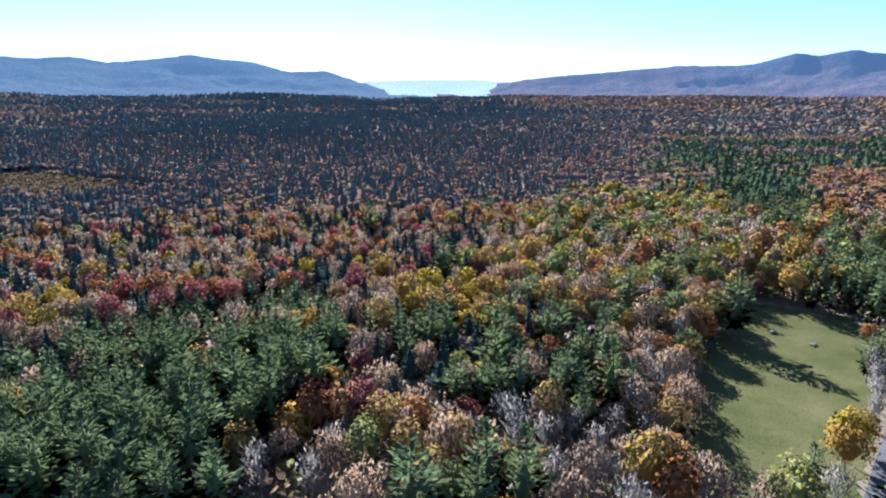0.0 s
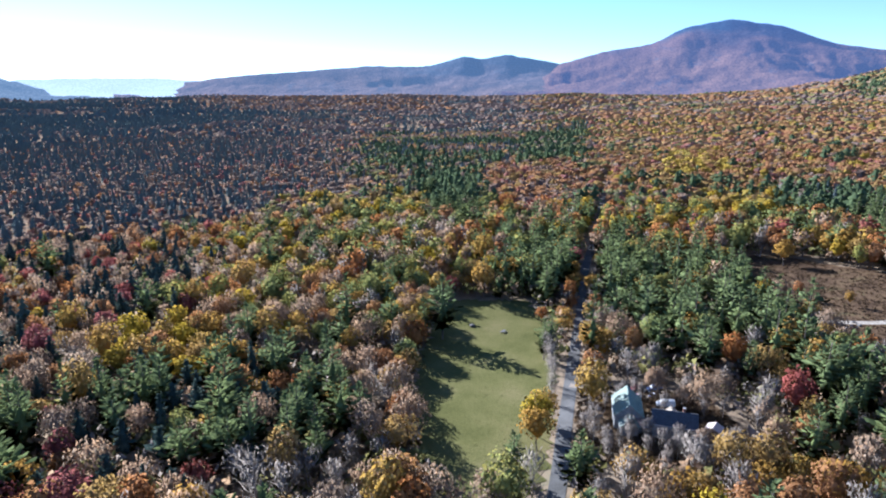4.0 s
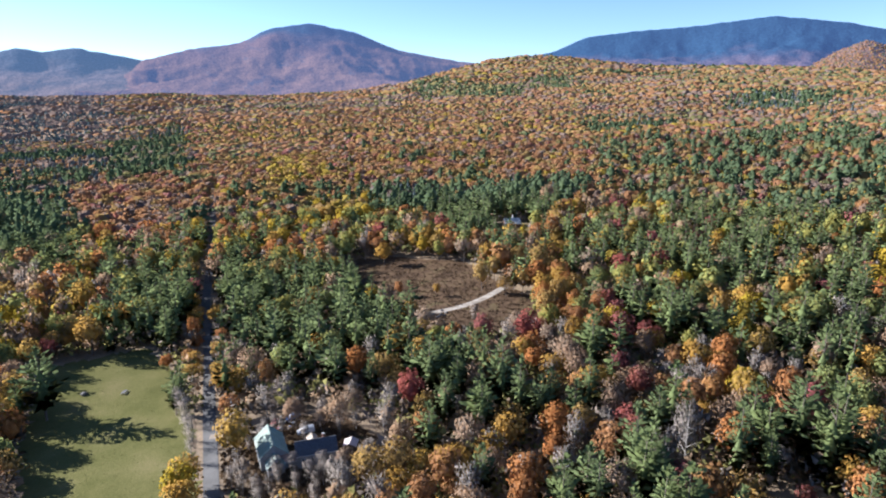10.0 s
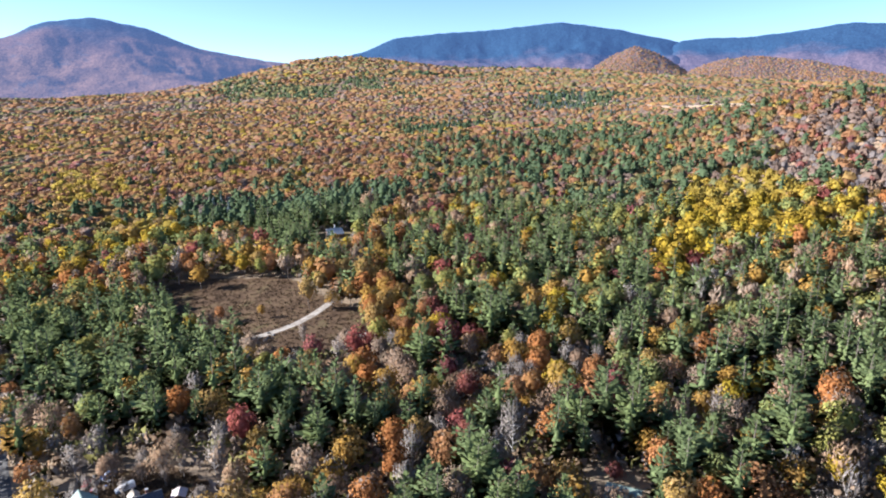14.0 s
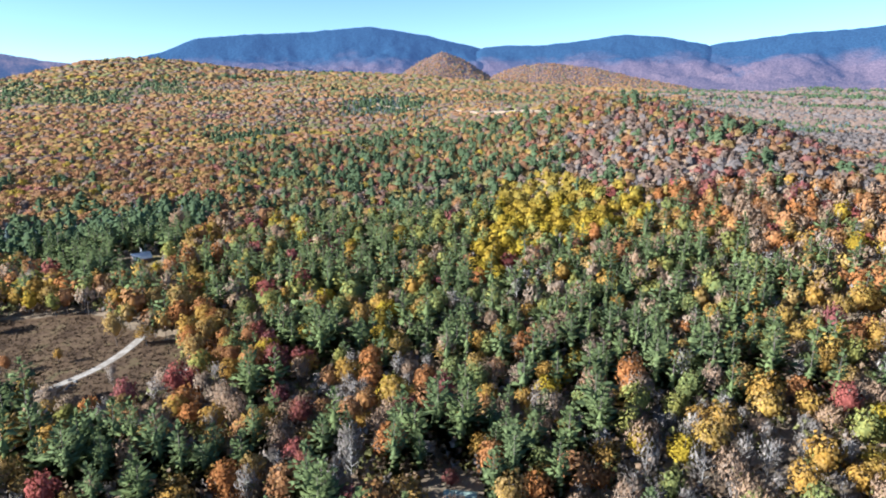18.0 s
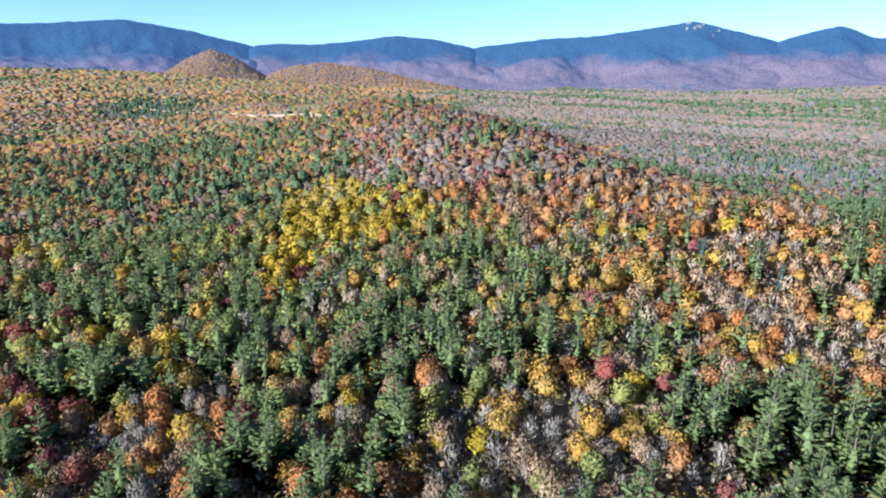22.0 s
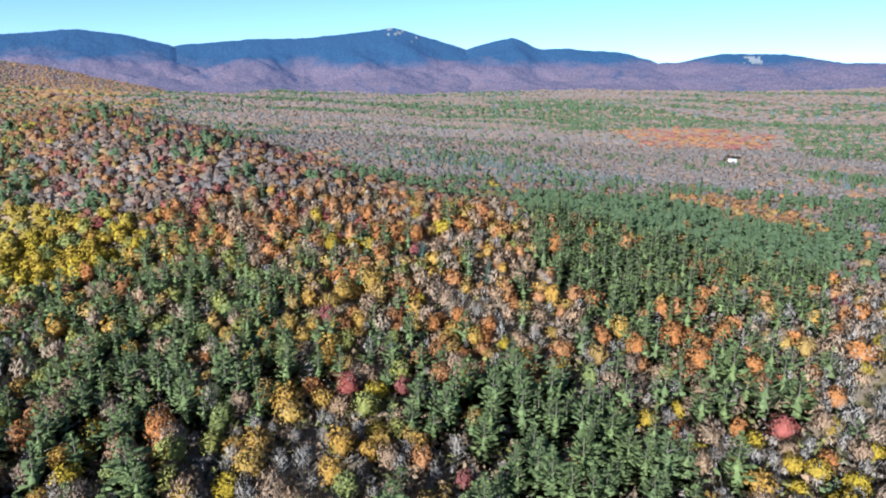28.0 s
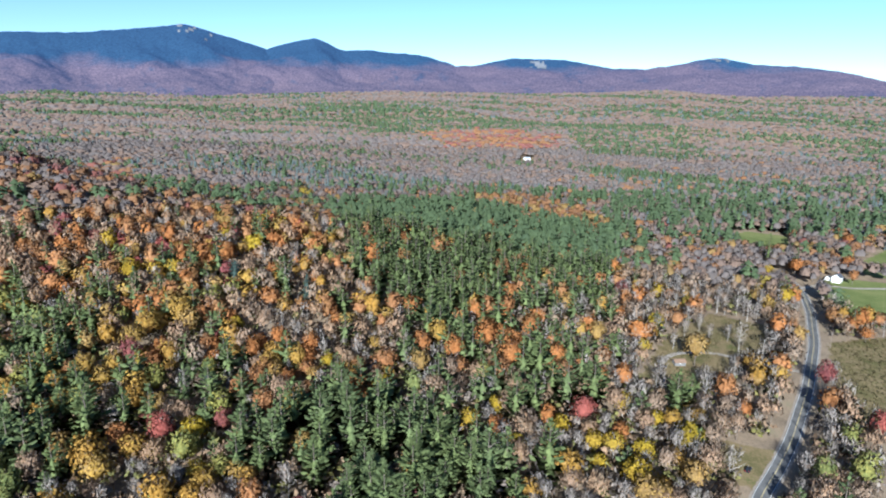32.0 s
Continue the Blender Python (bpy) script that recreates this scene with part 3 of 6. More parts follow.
def limbs(tall, trunk, reach, n, low=0.35, sides=5):
    """A tapered trunk in one skin with its limbs, which grow out of its rings."""
    hs = np.r_[-0.6 / tall, np.linspace(low, 0.84, max(2, n)), 0.95]
    bend = rng.normal(0, 0.25, 2)
    ang = np.arange(sides) * 6.283 / sides
    rings = [np.stack([bend[0] * math.sin(3.1 * t) + trunk * (1.02 - 0.93 * max(0, t)) * np.cos(ang), bend[1] * math.sin(3.1 * t) + trunk * (1.02 - 0.93 * max(0, t)) * np.sin(ang), np.full(sides, tall * t)], -1) for t in hs]
    out = []
    for lo, hi in zip(rings, rings[1:]):
        out += [(lo[i], lo[(i + 1) % sides], hi[(i + 1) % sides], hi[i]) for i in range(sides)]
    for k in range(n):
        i = (k * 2 + k // 3) % sides
        base = [rings[k + 1][i], rings[k + 1][(i + 1) % sides], (rings[k + 1][i] + rings[k + 1][(i + 1) % sides]) / 2 + [0, 0, 0.25]]
        a = ang[i] + 3.14 / sides + rng.uniform(-0.3, 0.3)
        ln = reach * rng.uniform(0.6, 1.0) * (1.2 - hs[k + 1])
        tip = np.array([ln * math.cos(a), ln * math.sin(a), tall * hs[k + 1] + ln * 0.9])
        side = np.array([-math.sin(a), math.cos(a), 0.0]) * trunk * 0.1
        end = [tip - side, tip + side, tip + [0, 0, trunk * 0.15]]
        out += [(base[m], base[(m + 1) % 3], end[(m + 1) % 3], end[m]) for m in range(3)]
    return np.array(out)


def spire(wide, tall):
    """A far conifer: four ragged faces drawn up to a point."""
    ang = np.arange(4) * 6.283 / 4 + rng.uniform(0, 6.28) + rng.uniform(-0.35, 0.35, 4)
    low = np.stack([np.cos(ang) * wide * rng.uniform(0.75, 1.2, 4), np.sin(ang) * wide * rng.uniform(0.75, 1.2, 4), tall * rng.uniform(0.1, 0.3, 4)], -1)
    hi = np.stack([np.cos(ang + 0.2) * wide * 0.1, np.sin(ang + 0.2) * wide * 0.1, tall * rng.uniform(0.8, 1.02, 4)], -1)
    return np.array([(low[i], low[(i + 1) % 4], hi[(i + 1) % 4], hi[i]) for i in range(4)])


def unit(v):
    return v / np.maximum(1e-6, np.linalg.norm(v, axis=-1, keepdims=True))


def puff(q, round_share=0.55):
    """How each corner of a crown turns to the light: partly as its spray does, partly as the whole crown."""
    if not len(q):
        return q
    lo, hi = q[..., 2].min(), q[..., 2].max()
    wide = max(0.5, np.abs(q[..., :2]).max())
    out = unit((q - [0, 0, lo + 0.42 * (hi - lo)]) / [wide, wide, 0.62 * (hi - lo)] + [0, 0, 0.08])
    g = unit(np.cross(q[:, 2] - q[:, 0], q[:, 3] - q[:, 1]))[:, None]
    g = g * np.where((g * out.mean(1, keepdims=True)).sum(-1, keepdims=True) < 0, -1.0, 1.0)
    return unit(round_share * out + (1 - round_share) * g)


def shapes(kind, level):
    """Crown and wood of one tree, full size 1: level 0 near, 1 and 2 in the middle distance, 3 and 4 far."""
    none = np.zeros((0, 4, 3))
    if kind == "pine":
        tall, wide = rng.uniform(18.0, 24.5), rng.uniform(4.7, 6.6)
        low = rng.uniform(0.08, 0.3)
        if level > 1:
            high = tall * (0.84, 0.78, 0.72)[level - 2]
            body = conifer((4, 3, 2)[level - 2], (5, 4, 4)[level - 2], high, wide * 0.78, 0.2, 0.3, 0.36)
            return np.concatenate([body, clump_crown(0, (14, 6, 3)[level - 2], 2.6, 0.9, high * 0.92, wide * 0.74, 5.0, 0.1)]), none
        crown = conifer((4, 3)[level], 5, tall * (0.7, 0.62)[level], wide * (0.4, 0.55)[level], low, 0.2, 0.35)
        if level == 0:
            crown = np.concatenate([crown, pine(13, 7, 5, tall, wide, low, size=0.8)])
        else:
            crown = np.concatenate([crown, pine(9, 7, 2, tall, wide, low, size=1.0)])
        return crown, limbs(tall, 0.36, wide * 0.6, 5 if level == 0 else 0, 0.25)
    if kind == "spruce":
        if level == 4:
            return spire(3.6, 12), none
        tall, wide = rng.uniform(11.5, 17), rng.uniform(3.2, 4.6)
        crown = conifer((7, 6, 5, 3)[level], (6, 6, 5, 4)[level], tall, wide * (0.8, 1.0, 1.0, 1.0)[level], 0.08)
        if level == 0:
            crown = np.concatenate([crown, pine(12, 6, 2, tall, wide, 0.1, 0.25, 1.1)])
        return crown, limbs(tall, 0.2, 1, 0) if level == 0 else none
    if kind == "bare":
        tall, wide = rng.uniform(12.0, 17), rng.uniform(3.6, 5.4)
        if level > 2:
            return clump_crown(1, (6, 0)[level - 3], 3.4, 0.8, 12.0, 4.6, 3.2, 1.4), none
        n, th = ((230, 0.052), (95, 0.075), (20, 0.12))[level]
        crown = sticks(n, tall, wide, 0.12, th)
        crown = np.concatenate([crown, broadleaf((120, 44, 26)[level], (1.2, 1.8, 2.6)[level], (0.11, 0.17, 0.34)[level], tall, wide * 0.85, 0.3, 6, 0.6, 0.0, 1.8)])
        if level == 2:
            crown = np.concatenate([crown, lid((0, 0, 0), 1.0, 5) * [wide * 0.8, wide * 0.8, 3.4] + [0, 0, 8.2]])
        return crown, limbs(tall, 0.18, wide * 0.9, 9 if level == 0 else 4, 0.25, 5 if level == 0 else 3) if level < 2 else none
    tall, wide = rng.uniform(12.0, 17.5), rng.uniform(4.8, 6.8)
    if level == 2:
        heart = lid((0, 0, 0), 1.0, 5) * [wide * 0.66, wide * 0.66, 3.8] + [0, 0, 8.8]
        leaves = broadleaf(26, 2.3, 0.8, 13.5, wide * 0.92, 0.36, 6, 0.3, 0.0, 0.4)
        return np.concatenate([heart, leaves]), none
    if level > 2:
        return clump_crown(1, (5, 0)[level - 3], 3.0, 1.1, 12.0 + 0.15 * (tall - 12), wide * 0.95, 2.8), none
    n, long, half = ((500, 1.04, 0.31), (130, 1.7, 0.56))[level]
    thin = kind == "rust" or kind == "gold" and rng.random() < 0.4
    if thin:  # half of the leaves are down: upswept twigs show
        crown = broadleaf(int(1.45 * n), long * 1.1, half * 0.54, tall, wide * 0.92, 0.12, (12, 8)[level], 0.55, 0.0, 1.1)
    else:
        crown = broadleaf(n, long, half, tall, wide * 0.94, 0.1, (13, 9)[level], (0.4, 0.32)[level], (0.56, 0.66)[level])
    if level == 0 and kind in ("rust", "gold", "orange"):
        crown = np.concatenate([crown, sticks(60, tall * 1.04, wide, 0.2, 0.05)])
    return crown, limbs(tall, 0.21, wide * 0.8, 7, 0.25) if level == 0 else (limbs(tall, 0.2, 1, 0, sides=3) if level == 1 else none)


KINDS = ["pine", "spruce", "yellow", "gold", "orange", "red", "rust", "olive", "bare"]
SHAPES = {(k, l): [shapes(k, l) for _ in range((6, 5, 5, 6, 6)[l])] for k in KINDS for l in range(5)}

# ---- what grows where: bearing from, to, range from, to, and shares ----
ZONES = []


def zone(a0, a1, d0, d1, **shares):
    w = np.array([shares.get(k, 0) for k in KINDS], float)
    ZONES.append((a0, a1, d0, d1, w / w.sum()))


STANDS = []


def stand(text, outline, **shares):
    """A stand of trees by its outline in plan, with the shares of its kinds."""
    w = np.array([shares.get(k, 0) for k in KINDS], float)
    STANDS.append((outline, w / w.sum()))


stand("tall dark pines", [(-133, 220), (-102, 240), (-86, 278), (-19, 285), (-14, 226), (-20, 181), (-35, 157), (-28, 109), (-81, 116), (-141, 216)], pine=77, spruce=6, gold=4, rust=4)
stand("spruces and young pines", [(-37, 167), (-28, 188), (-8, 236), (77, 214), (69, 170), (53, 137), (40, 144), (1, 154)], spruce=38, pine=25, rust=12, gold=6, red=5, orange=5)
stand("thinning hardwoods", [(-30, 114), (-30, 144), (-17, 156), (1, 154), (40, 144), (53, 137), (40, 105)], bare=30, rust=22, gold=26, olive=10, orange=8, pine=2)
stand("brown edge of the meadow", [(68, 170), (92, 184), (82, 146), (61, 102), (40, 105), (53, 137)], rust=40, bare=28, gold=14, orange=14, pine=2)
stand("golden maples", [(9, 243), (11, 289), (45, 293), (57, 271), (46, 227)], gold=50, yellow=35, orange=15)
stand("yellow strip", [(209, 593), (230, 500), (306, 508), (232, 411), (179, 447)], yellow=40, gold=20, olive=20, pine=7, rust=10)
stand("pines above the strip", [(333, 586), (378, 590), (375, 524), (276, 387), (240, 416)], pine=76, olive=15)
stand("mixed turning woods", [(76, 365), (142, 541), (215, 603), (303, 550), (250, 356), (163, 234), (109, 190), (80, 202), (69, 222), (51, 239)], rust=20, gold=18, olive=16, yellow=7, orange=13, bare=14, pine=8)
stand("far spruce belt", [(-859, 1980), (-471, 2041), (217, 2277), (524, 2037), (38, 1581), (-301, 1393), (-677, 1578)], spruce=85, rust=15)
stand("far rusty woods", [(866, 4717), (2533, 4073), (1222, 1952), (481, 2379)], rust=60, orange=20, spruce=20)
stand("pines beside the lane", [(183, 187), (230, 231), (297, 272), (307, 234), (269, 175), (254, 135), (222, 105), (200, 96), (182, 101), (174, 128), (183, 173)], pine=79, gold=6, olive=6)
stand("pines across the lane", [(202, 264), (262, 316), (297, 298), (230, 231), (187, 210), (178, 220)], pine=72, gold=10, olive=10)
stand("dark pines round the cabin", [(391, 174), (491, 216), (544, 195), (512, 140), (426, 111), (395, 126), (402, 142)], pine=82, spruce=8)
stand("orange maples", [(375, 524), (465, 625), (596, 621), (388, 390), (312, 338), (294, 396)], orange=40, rust=30, red=10, gold=20)
stand("green belt", [(483, 592), (826, 1011), (968, 992), (555, 564)], pine=42, olive=20, rust=10)
stand("yellow belt on the hill", [(614, 498), (723, 577), (763, 508), (585, 388), (528, 412)], yellow=50, gold=30, orange=20)
stand("yellow maples behind the pines", [(391, 299), (454, 341), (495, 275), (424, 234), (379, 264)], yellow=40, gold=30, olive=30)
stand("dark clump near the hilltop", [(2137, 598), (2105, 444), (1873, 387), (1904, 515)], pine=85, olive=15)
stand("dark woods behind the high road", [(1532, -12), (1612, -109), (1618, -216), (1316, -174), (1315, -28)], pine=60, spruce=30, gold=10)
stand("olive hilltop", [(2473, 1062), (2542, 700), (2570, 475), (2128, 507), (2038, 796)], olive=24, gold=26, orange=30, rust=14, yellow=6)
stand("olive shoulder of the hill", [(2319, 147), (4507, -1636), (2033, -741), (1605, 100)], olive=24, gold=24, orange=26, pine=10, rust=16)
stand("pine belt below the hilltop", [(2139, 1007), (1949, 574), (1688, 497), (1856, 876)], pine=66, olive=20, gold=14)
stand("green-flecked slope", [(864, 126), (1148, -161), (724, -267), (562, -213), (566, -107), (557, 50), (651, 118)], pine=26, olive=16, orange=20, gold=14, rust=14, red=5, yellow=5)
stand("orange hillside", [(1197, 1205), (1696, 350), (587, 111), (635, 285), (588, 383), (461, 387), (525, 510)], orange=42, gold=22, rust=14, yellow=6, red=5, olive=6, pine=3)
stand("pine belt on the hill", [(2398, 1178), (2290, 1041), (1919, 562), (1701, 496), (1933, 928)], pine=42, olive=20, gold=10)
stand("grey thicket before the house", [(112, 112), (130, 108), (145, 85), (126, 76), (98, 92)], bare=78, rust=12, gold=10)
stand("golden woods below the house", [(91, 91), (119, 101), (127, 84), (143, 84), (165, 56), (200, 28), (155, 19), (88, 88)], gold=34, bare=22, orange=24, rust=14, pine=4)
stand("leafless thicket", [(185, 178), (182, 134), (190, 106), (157, 93), (150, 101), (144, 119), (149, 141)], bare=46, gold=20, rust=18, orange=10, olive=6)
stand("pines below the scrub field", [(199, 97), (221, 45), (189, 33), (172, 40), (165, 71)], pine=36, bare=15, gold=15, rust=10)
stand("crimson and grey woods", [(235, 70), (262, 36), (258, -2), (208, -3), (189, 29), (200, 51)], red=14, rust=26, bare=22, orange=16, gold=14, pine=5)
stand("golden maples by the field", [(333, 99), (357, 85), (319, 60), (278, 57), (281, 78)], gold=50, orange=50)
stand("pines with maples", [(412, 74), (531, 48), (538, -60), (393, -77), (286, -36), (263, 12), (283, 56), (346, 72)], pine=37, olive=14, gold=10, rust=8, red=3, yellow=3)
stand("bright yellow grove", [(365, -76), (448, -106), (535, -147), (601, -176), (563, -198), (488, -211), (430, -235), (398, -206), (396, -173), (393, -132), (365, -112), (341, -88)], yellow=84, olive=10, gold=6)
stand("great pine stand", [(344, -106), (376, -126), (372, -170), (367, -214), (320, -219), (286, -233), (237, -202), (202, -158), (191, -134), (199, -117), (234, -90), (239, -67), (257, -36), (316, -26), (348, -56)], pine=42, olive=8, gold=8, rust=8, bare=4, orange=2)
stand("green slope", [(636, 22), (672, -171), (474, -121), (411, -43), (451, 17), (489, 52)], pine=33, olive=20, gold=15, rust=10, red=5, yellow=5)
stand("pink and grey slope", [(646, -177), (882, -861), (328, -328), (427, -238), (568, -199)], rust=30, bare=28, red=12, orange=18, pine=5, gold=4)
stand("amber woods", [(328, -225), (328, -328), (179, -191), (206, -189), (243, -207), (293, -239)], orange=15, gold=19, rust=23, bare=19, yellow=3, pine=15, red=3, olive=5)
stand("pines by the road bend", [(215, 105), (207, 60), (160, 31), (169, 86)], pine=36, bare=20, gold=20)
stand("mixed woods", [(261, 73), (256, -21), (202, -57), (149, -39), (161, 31), (214, 62)], rust=18, bare=20, red=8, gold=16, orange=16, pine=16)
stand("grey woods", [(232, -90), (197, -139), (167, -180), (130, -145), (149, -39), (202, -57)], bare=34, pine=10, gold=16, rust=16, olive=12, yellow=5, orange=3)
stand("pine hill", [(250, -445), (320, -652), (294, -788), (181, -772), (48, -678), (29, -568), (28, -494), (61, -445), (72, -288), (96, -290), (132, -316), (174, -344), (213, -387)], pine=76, orange=9, gold=4, bare=2)
stand("pines with orange maples", [(82, -294), (74, -322), (26, -339), (15, -281), (22, -251), (55, -242)], pine=37, orange=18, bare=12, rust=8)
stand("grey and rust strip", [(552, -220), (500, -334), (608, -676), (367, -343), (403, -269), (468, -245)], bare=40, rust=34, orange=16, pine=7)
stand("orange strip", [(440, -240), (378, -352), (451, -712), (251, -444), (228, -352), (259, -291), (320, -278), (375, -240)], orange=30, rust=24, gold=14, red=4, pine=9, yellow=4, bare=14)
stand("golden hollow", [(300, -261), (253, -285), (207, -243), (209, -220), (236, -209)], gold=60, orange=25, rust=15)
stand("pale woods", [(234, -283), (204, -385), (141, -323), (113, -288), (141, -235), (187, -228)], rust=30, bare=24, orange=18, gold=16, pine=8)
stand("tall pines", [(132, -158), (147, -188), (146, -233), (113, -230), (78, -227), (60, -230), (50, -199), (81, -159), (115, -144)], pine=75, gold=7, bare=9)
stand("leafless hollow", [(195, -97), (185, -144), (148, -171), (118, -149), (100, -142), (151, -74)], bare=40, rust=22, olive=12, gold=12, red=5, pine=6)
stand("pines and gold", [(346, 0), (307, -99), (244, -101), (212, -69), (183, -26), (206, 7)], pine=45, gold=13, rust=18, olive=12, bare=8, orange=5)
stand("orange slope", [(430, -303), (358, -360), (418, -704), (213, -387), (171, -337), (158, -295), (212, -268), (299, -254), (366, -252)], orange=27, gold=16, rust=24, olive=9, pine=9, red=3, bare=14)
stand("yellow birches", [(11, -233), (-7, -244), (-21, -227), (-13, -203), (6, -196)], yellow=16, gold=22, bare=46, rust=16)
stand("grey roadside woods", [(29, -372), (-60, -634), (-109, -533), (-78, -390), (-43, -251), (-32, -211), (11, -193), (25, -240)], bare=56, rust=28, orange=6, gold=6, yellow=2, pine=2)
stand("leafless woods across the road", [(-73, -291), (-106, -294), (-88, -233), (-54, -220)], bare=55, rust=25, olive=20)
stand("pine belt behind the yard", [(87, -961), (-376, -1320), (-278, -880), (-86, -699), (55, -771)], pine=33, spruce=15, bare=15, rust=15)
stand("orange fringe", [(296, -678), (210, -896), (72, -807), (43, -703), (106, -669)], orange=40, gold=30, bare=30)
stand("spruce strip", [(806, -919), (616, -1044), (327, -985), (354, -812), (548, -826), (728, -826)], spruce=45, pine=18, bare=20, rust=10)
stand("red patch on the plain", [(653, -1665), (476, -1736), (243, -1658), (241, -1471), (472, -1422)], red=30, orange=40, rust=30)
stand("grey plain", [(1037, -810), (1160, -1272), (263, -1789), (112, -1214), (188, -1049), (381, -874), (723, -919), (856, -750)], bare=66, rust=24, pine=7)
stand("pine belt on the plain", [(1583, -1694), (998, -2308), (-107, -1922), (-85, -1435), (159, -1429), (383, -1619), (944, -1746), (1261, -1621)], pine=62, spruce=18, rust=20)

# the woods between the stands
zone(-40, -1, 60, 147, rust=34, olive=26, gold=20, bare=20)
zone(-40, 2, 60, 245, pine=48, spruce=38, gold=6, rust=5, olive=5)
zone(39.5, 44.6, 262, 345, pine=80, rust=10, gold=10)
zone(38, 46.5, 60, 262, bare=30, rust=18, gold=31, orange=21)
zone(2, 16, 150, 235, pine=46, gold=20, olive=10, yellow=9, rust=10, red=3)
zone(-40, 29, 60, 152, gold=24, bare=34, rust=18, pine=14, orange=5, yellow=5)
zone(16, 31, 150, 235, rust=22, bare=26, gold=24, pine=16, orange=10)
zone(-40, 8, 235, 560, spruce=38, bare=5, rust=34, red=8, orange=11, gold=5, yellow=3, olive=1)
zone(8, 22, 235, 480, pine=14, spruce=16, rust=28, bare=9, orange=11, yellow=8, gold=7, red=5, olive=5)
zone(22, 44, 235, 520, yellow=13, olive=17, pine=26, rust=14, gold=12, bare=9, orange=7, red=3)
zone(-40, 24, 560, 1500, spruce=48, rust=38, bare=3, orange=6, red=5)
zone(24, 44, 480, 1500, spruce=34, pine=22, rust=18, orange=12, olive=8, gold=8)
zone(-40, 40, 1500, 9000, spruce=60, rust=35, bare=1, orange=4)
zone(44, 62, 205, 380, pine=74, gold=6, orange=4, olive=8, yellow=4, rust=6)
zone(44, 72, 60, 205, gold=34, bare=24, rust=11, orange=17, olive=6, yellow=4, pine=4)
zone(62, 88, 120, 262, bare=15, pine=14, rust=13, gold=21, orange=19, red=6, olive=8, yellow=4)
zone(63, 77, 478, 640, pine=66, spruce=26, rust=8)
zone(44, 76, 380, 560, pine=22, gold=16, yellow=11, olive=14, orange=18, rust=14, red=4, bare=5)
zone(72, 84, 280, 470, gold=26, pine=30, orange=16, rust=12, olive=10, bare=6)
zone(101.5, 114.5, 425, 660, yellow=74, olive=8, gold=16, pine=2)
zone(84, 122, 190, 470, pine=39, spruce=1, rust=13, gold=14, olive=8, orange=11, red=4, yellow=4, bare=6)
zone(84, 118, 60, 190, pine=34, bare=26, rust=16, gold=8, red=4, orange=5, olive=6, yellow=4)
zone(116, 140, 60, 262, bare=18, pine=44, gold=14, rust=9, olive=6, yellow=5, red=3, orange=3)
zone(136, 156, 60, 262, pine=62, bare=12, rust=10, gold=7, orange=4, red=3, yellow=2)
zone(118, 152, 262, 560, orange=17, gold=14, rust=19, pine=32, olive=8, bare=17, red=3, spruce=2)
zone(151, 172, 300, 380, pine=36, bare=22, orange=20, rust=12, gold=10)
zone(150, 176, 380, 780, pine=78, orange=9, gold=6, rust=7)
zone(156, 166.5, 60, 262, pine=54, bare=16, rust=12, orange=8, gold=6, yellow=4)
zone(154, 200, 60, 330, bare=52, rust=27, pine=2, orange=5, gold=8, yellow=5, olive=2)
zone(170, 202, 330, 800, bare=46, rust=28, orange=9, gold=9, pine=7, red=2)
zone(78, 116, 1040, 1330, orange=28, olive=10, gold=16, pine=14, spruce=8, rust=22)
zone(70, 118, 640, 1400, orange=32, rust=18, gold=20, olive=9, red=6, pine=8, yellow=5, bare=2)
zone(118, 202, 560, 1000, bare=34, spruce=9, rust=25, orange=13, pine=19)
zone(118, 205, 1000, 1500, bare=42, rust=22, spruce=16, pine=16, orange=4)
zone(118, 205, 1500, 9000, spruce=24, pine=24, bare=14, rust=38)
zone(40, 120, 1300, 3300, orange=32, olive=9, gold=19, rust=31, pine=9)
zone(-180, 360, 0, 9000, orange=38, gold=20, olive=7, rust=16, pine=9, yellow=5, red=4)


SINGLES = []  # trees placed one by one, and the room that each takes


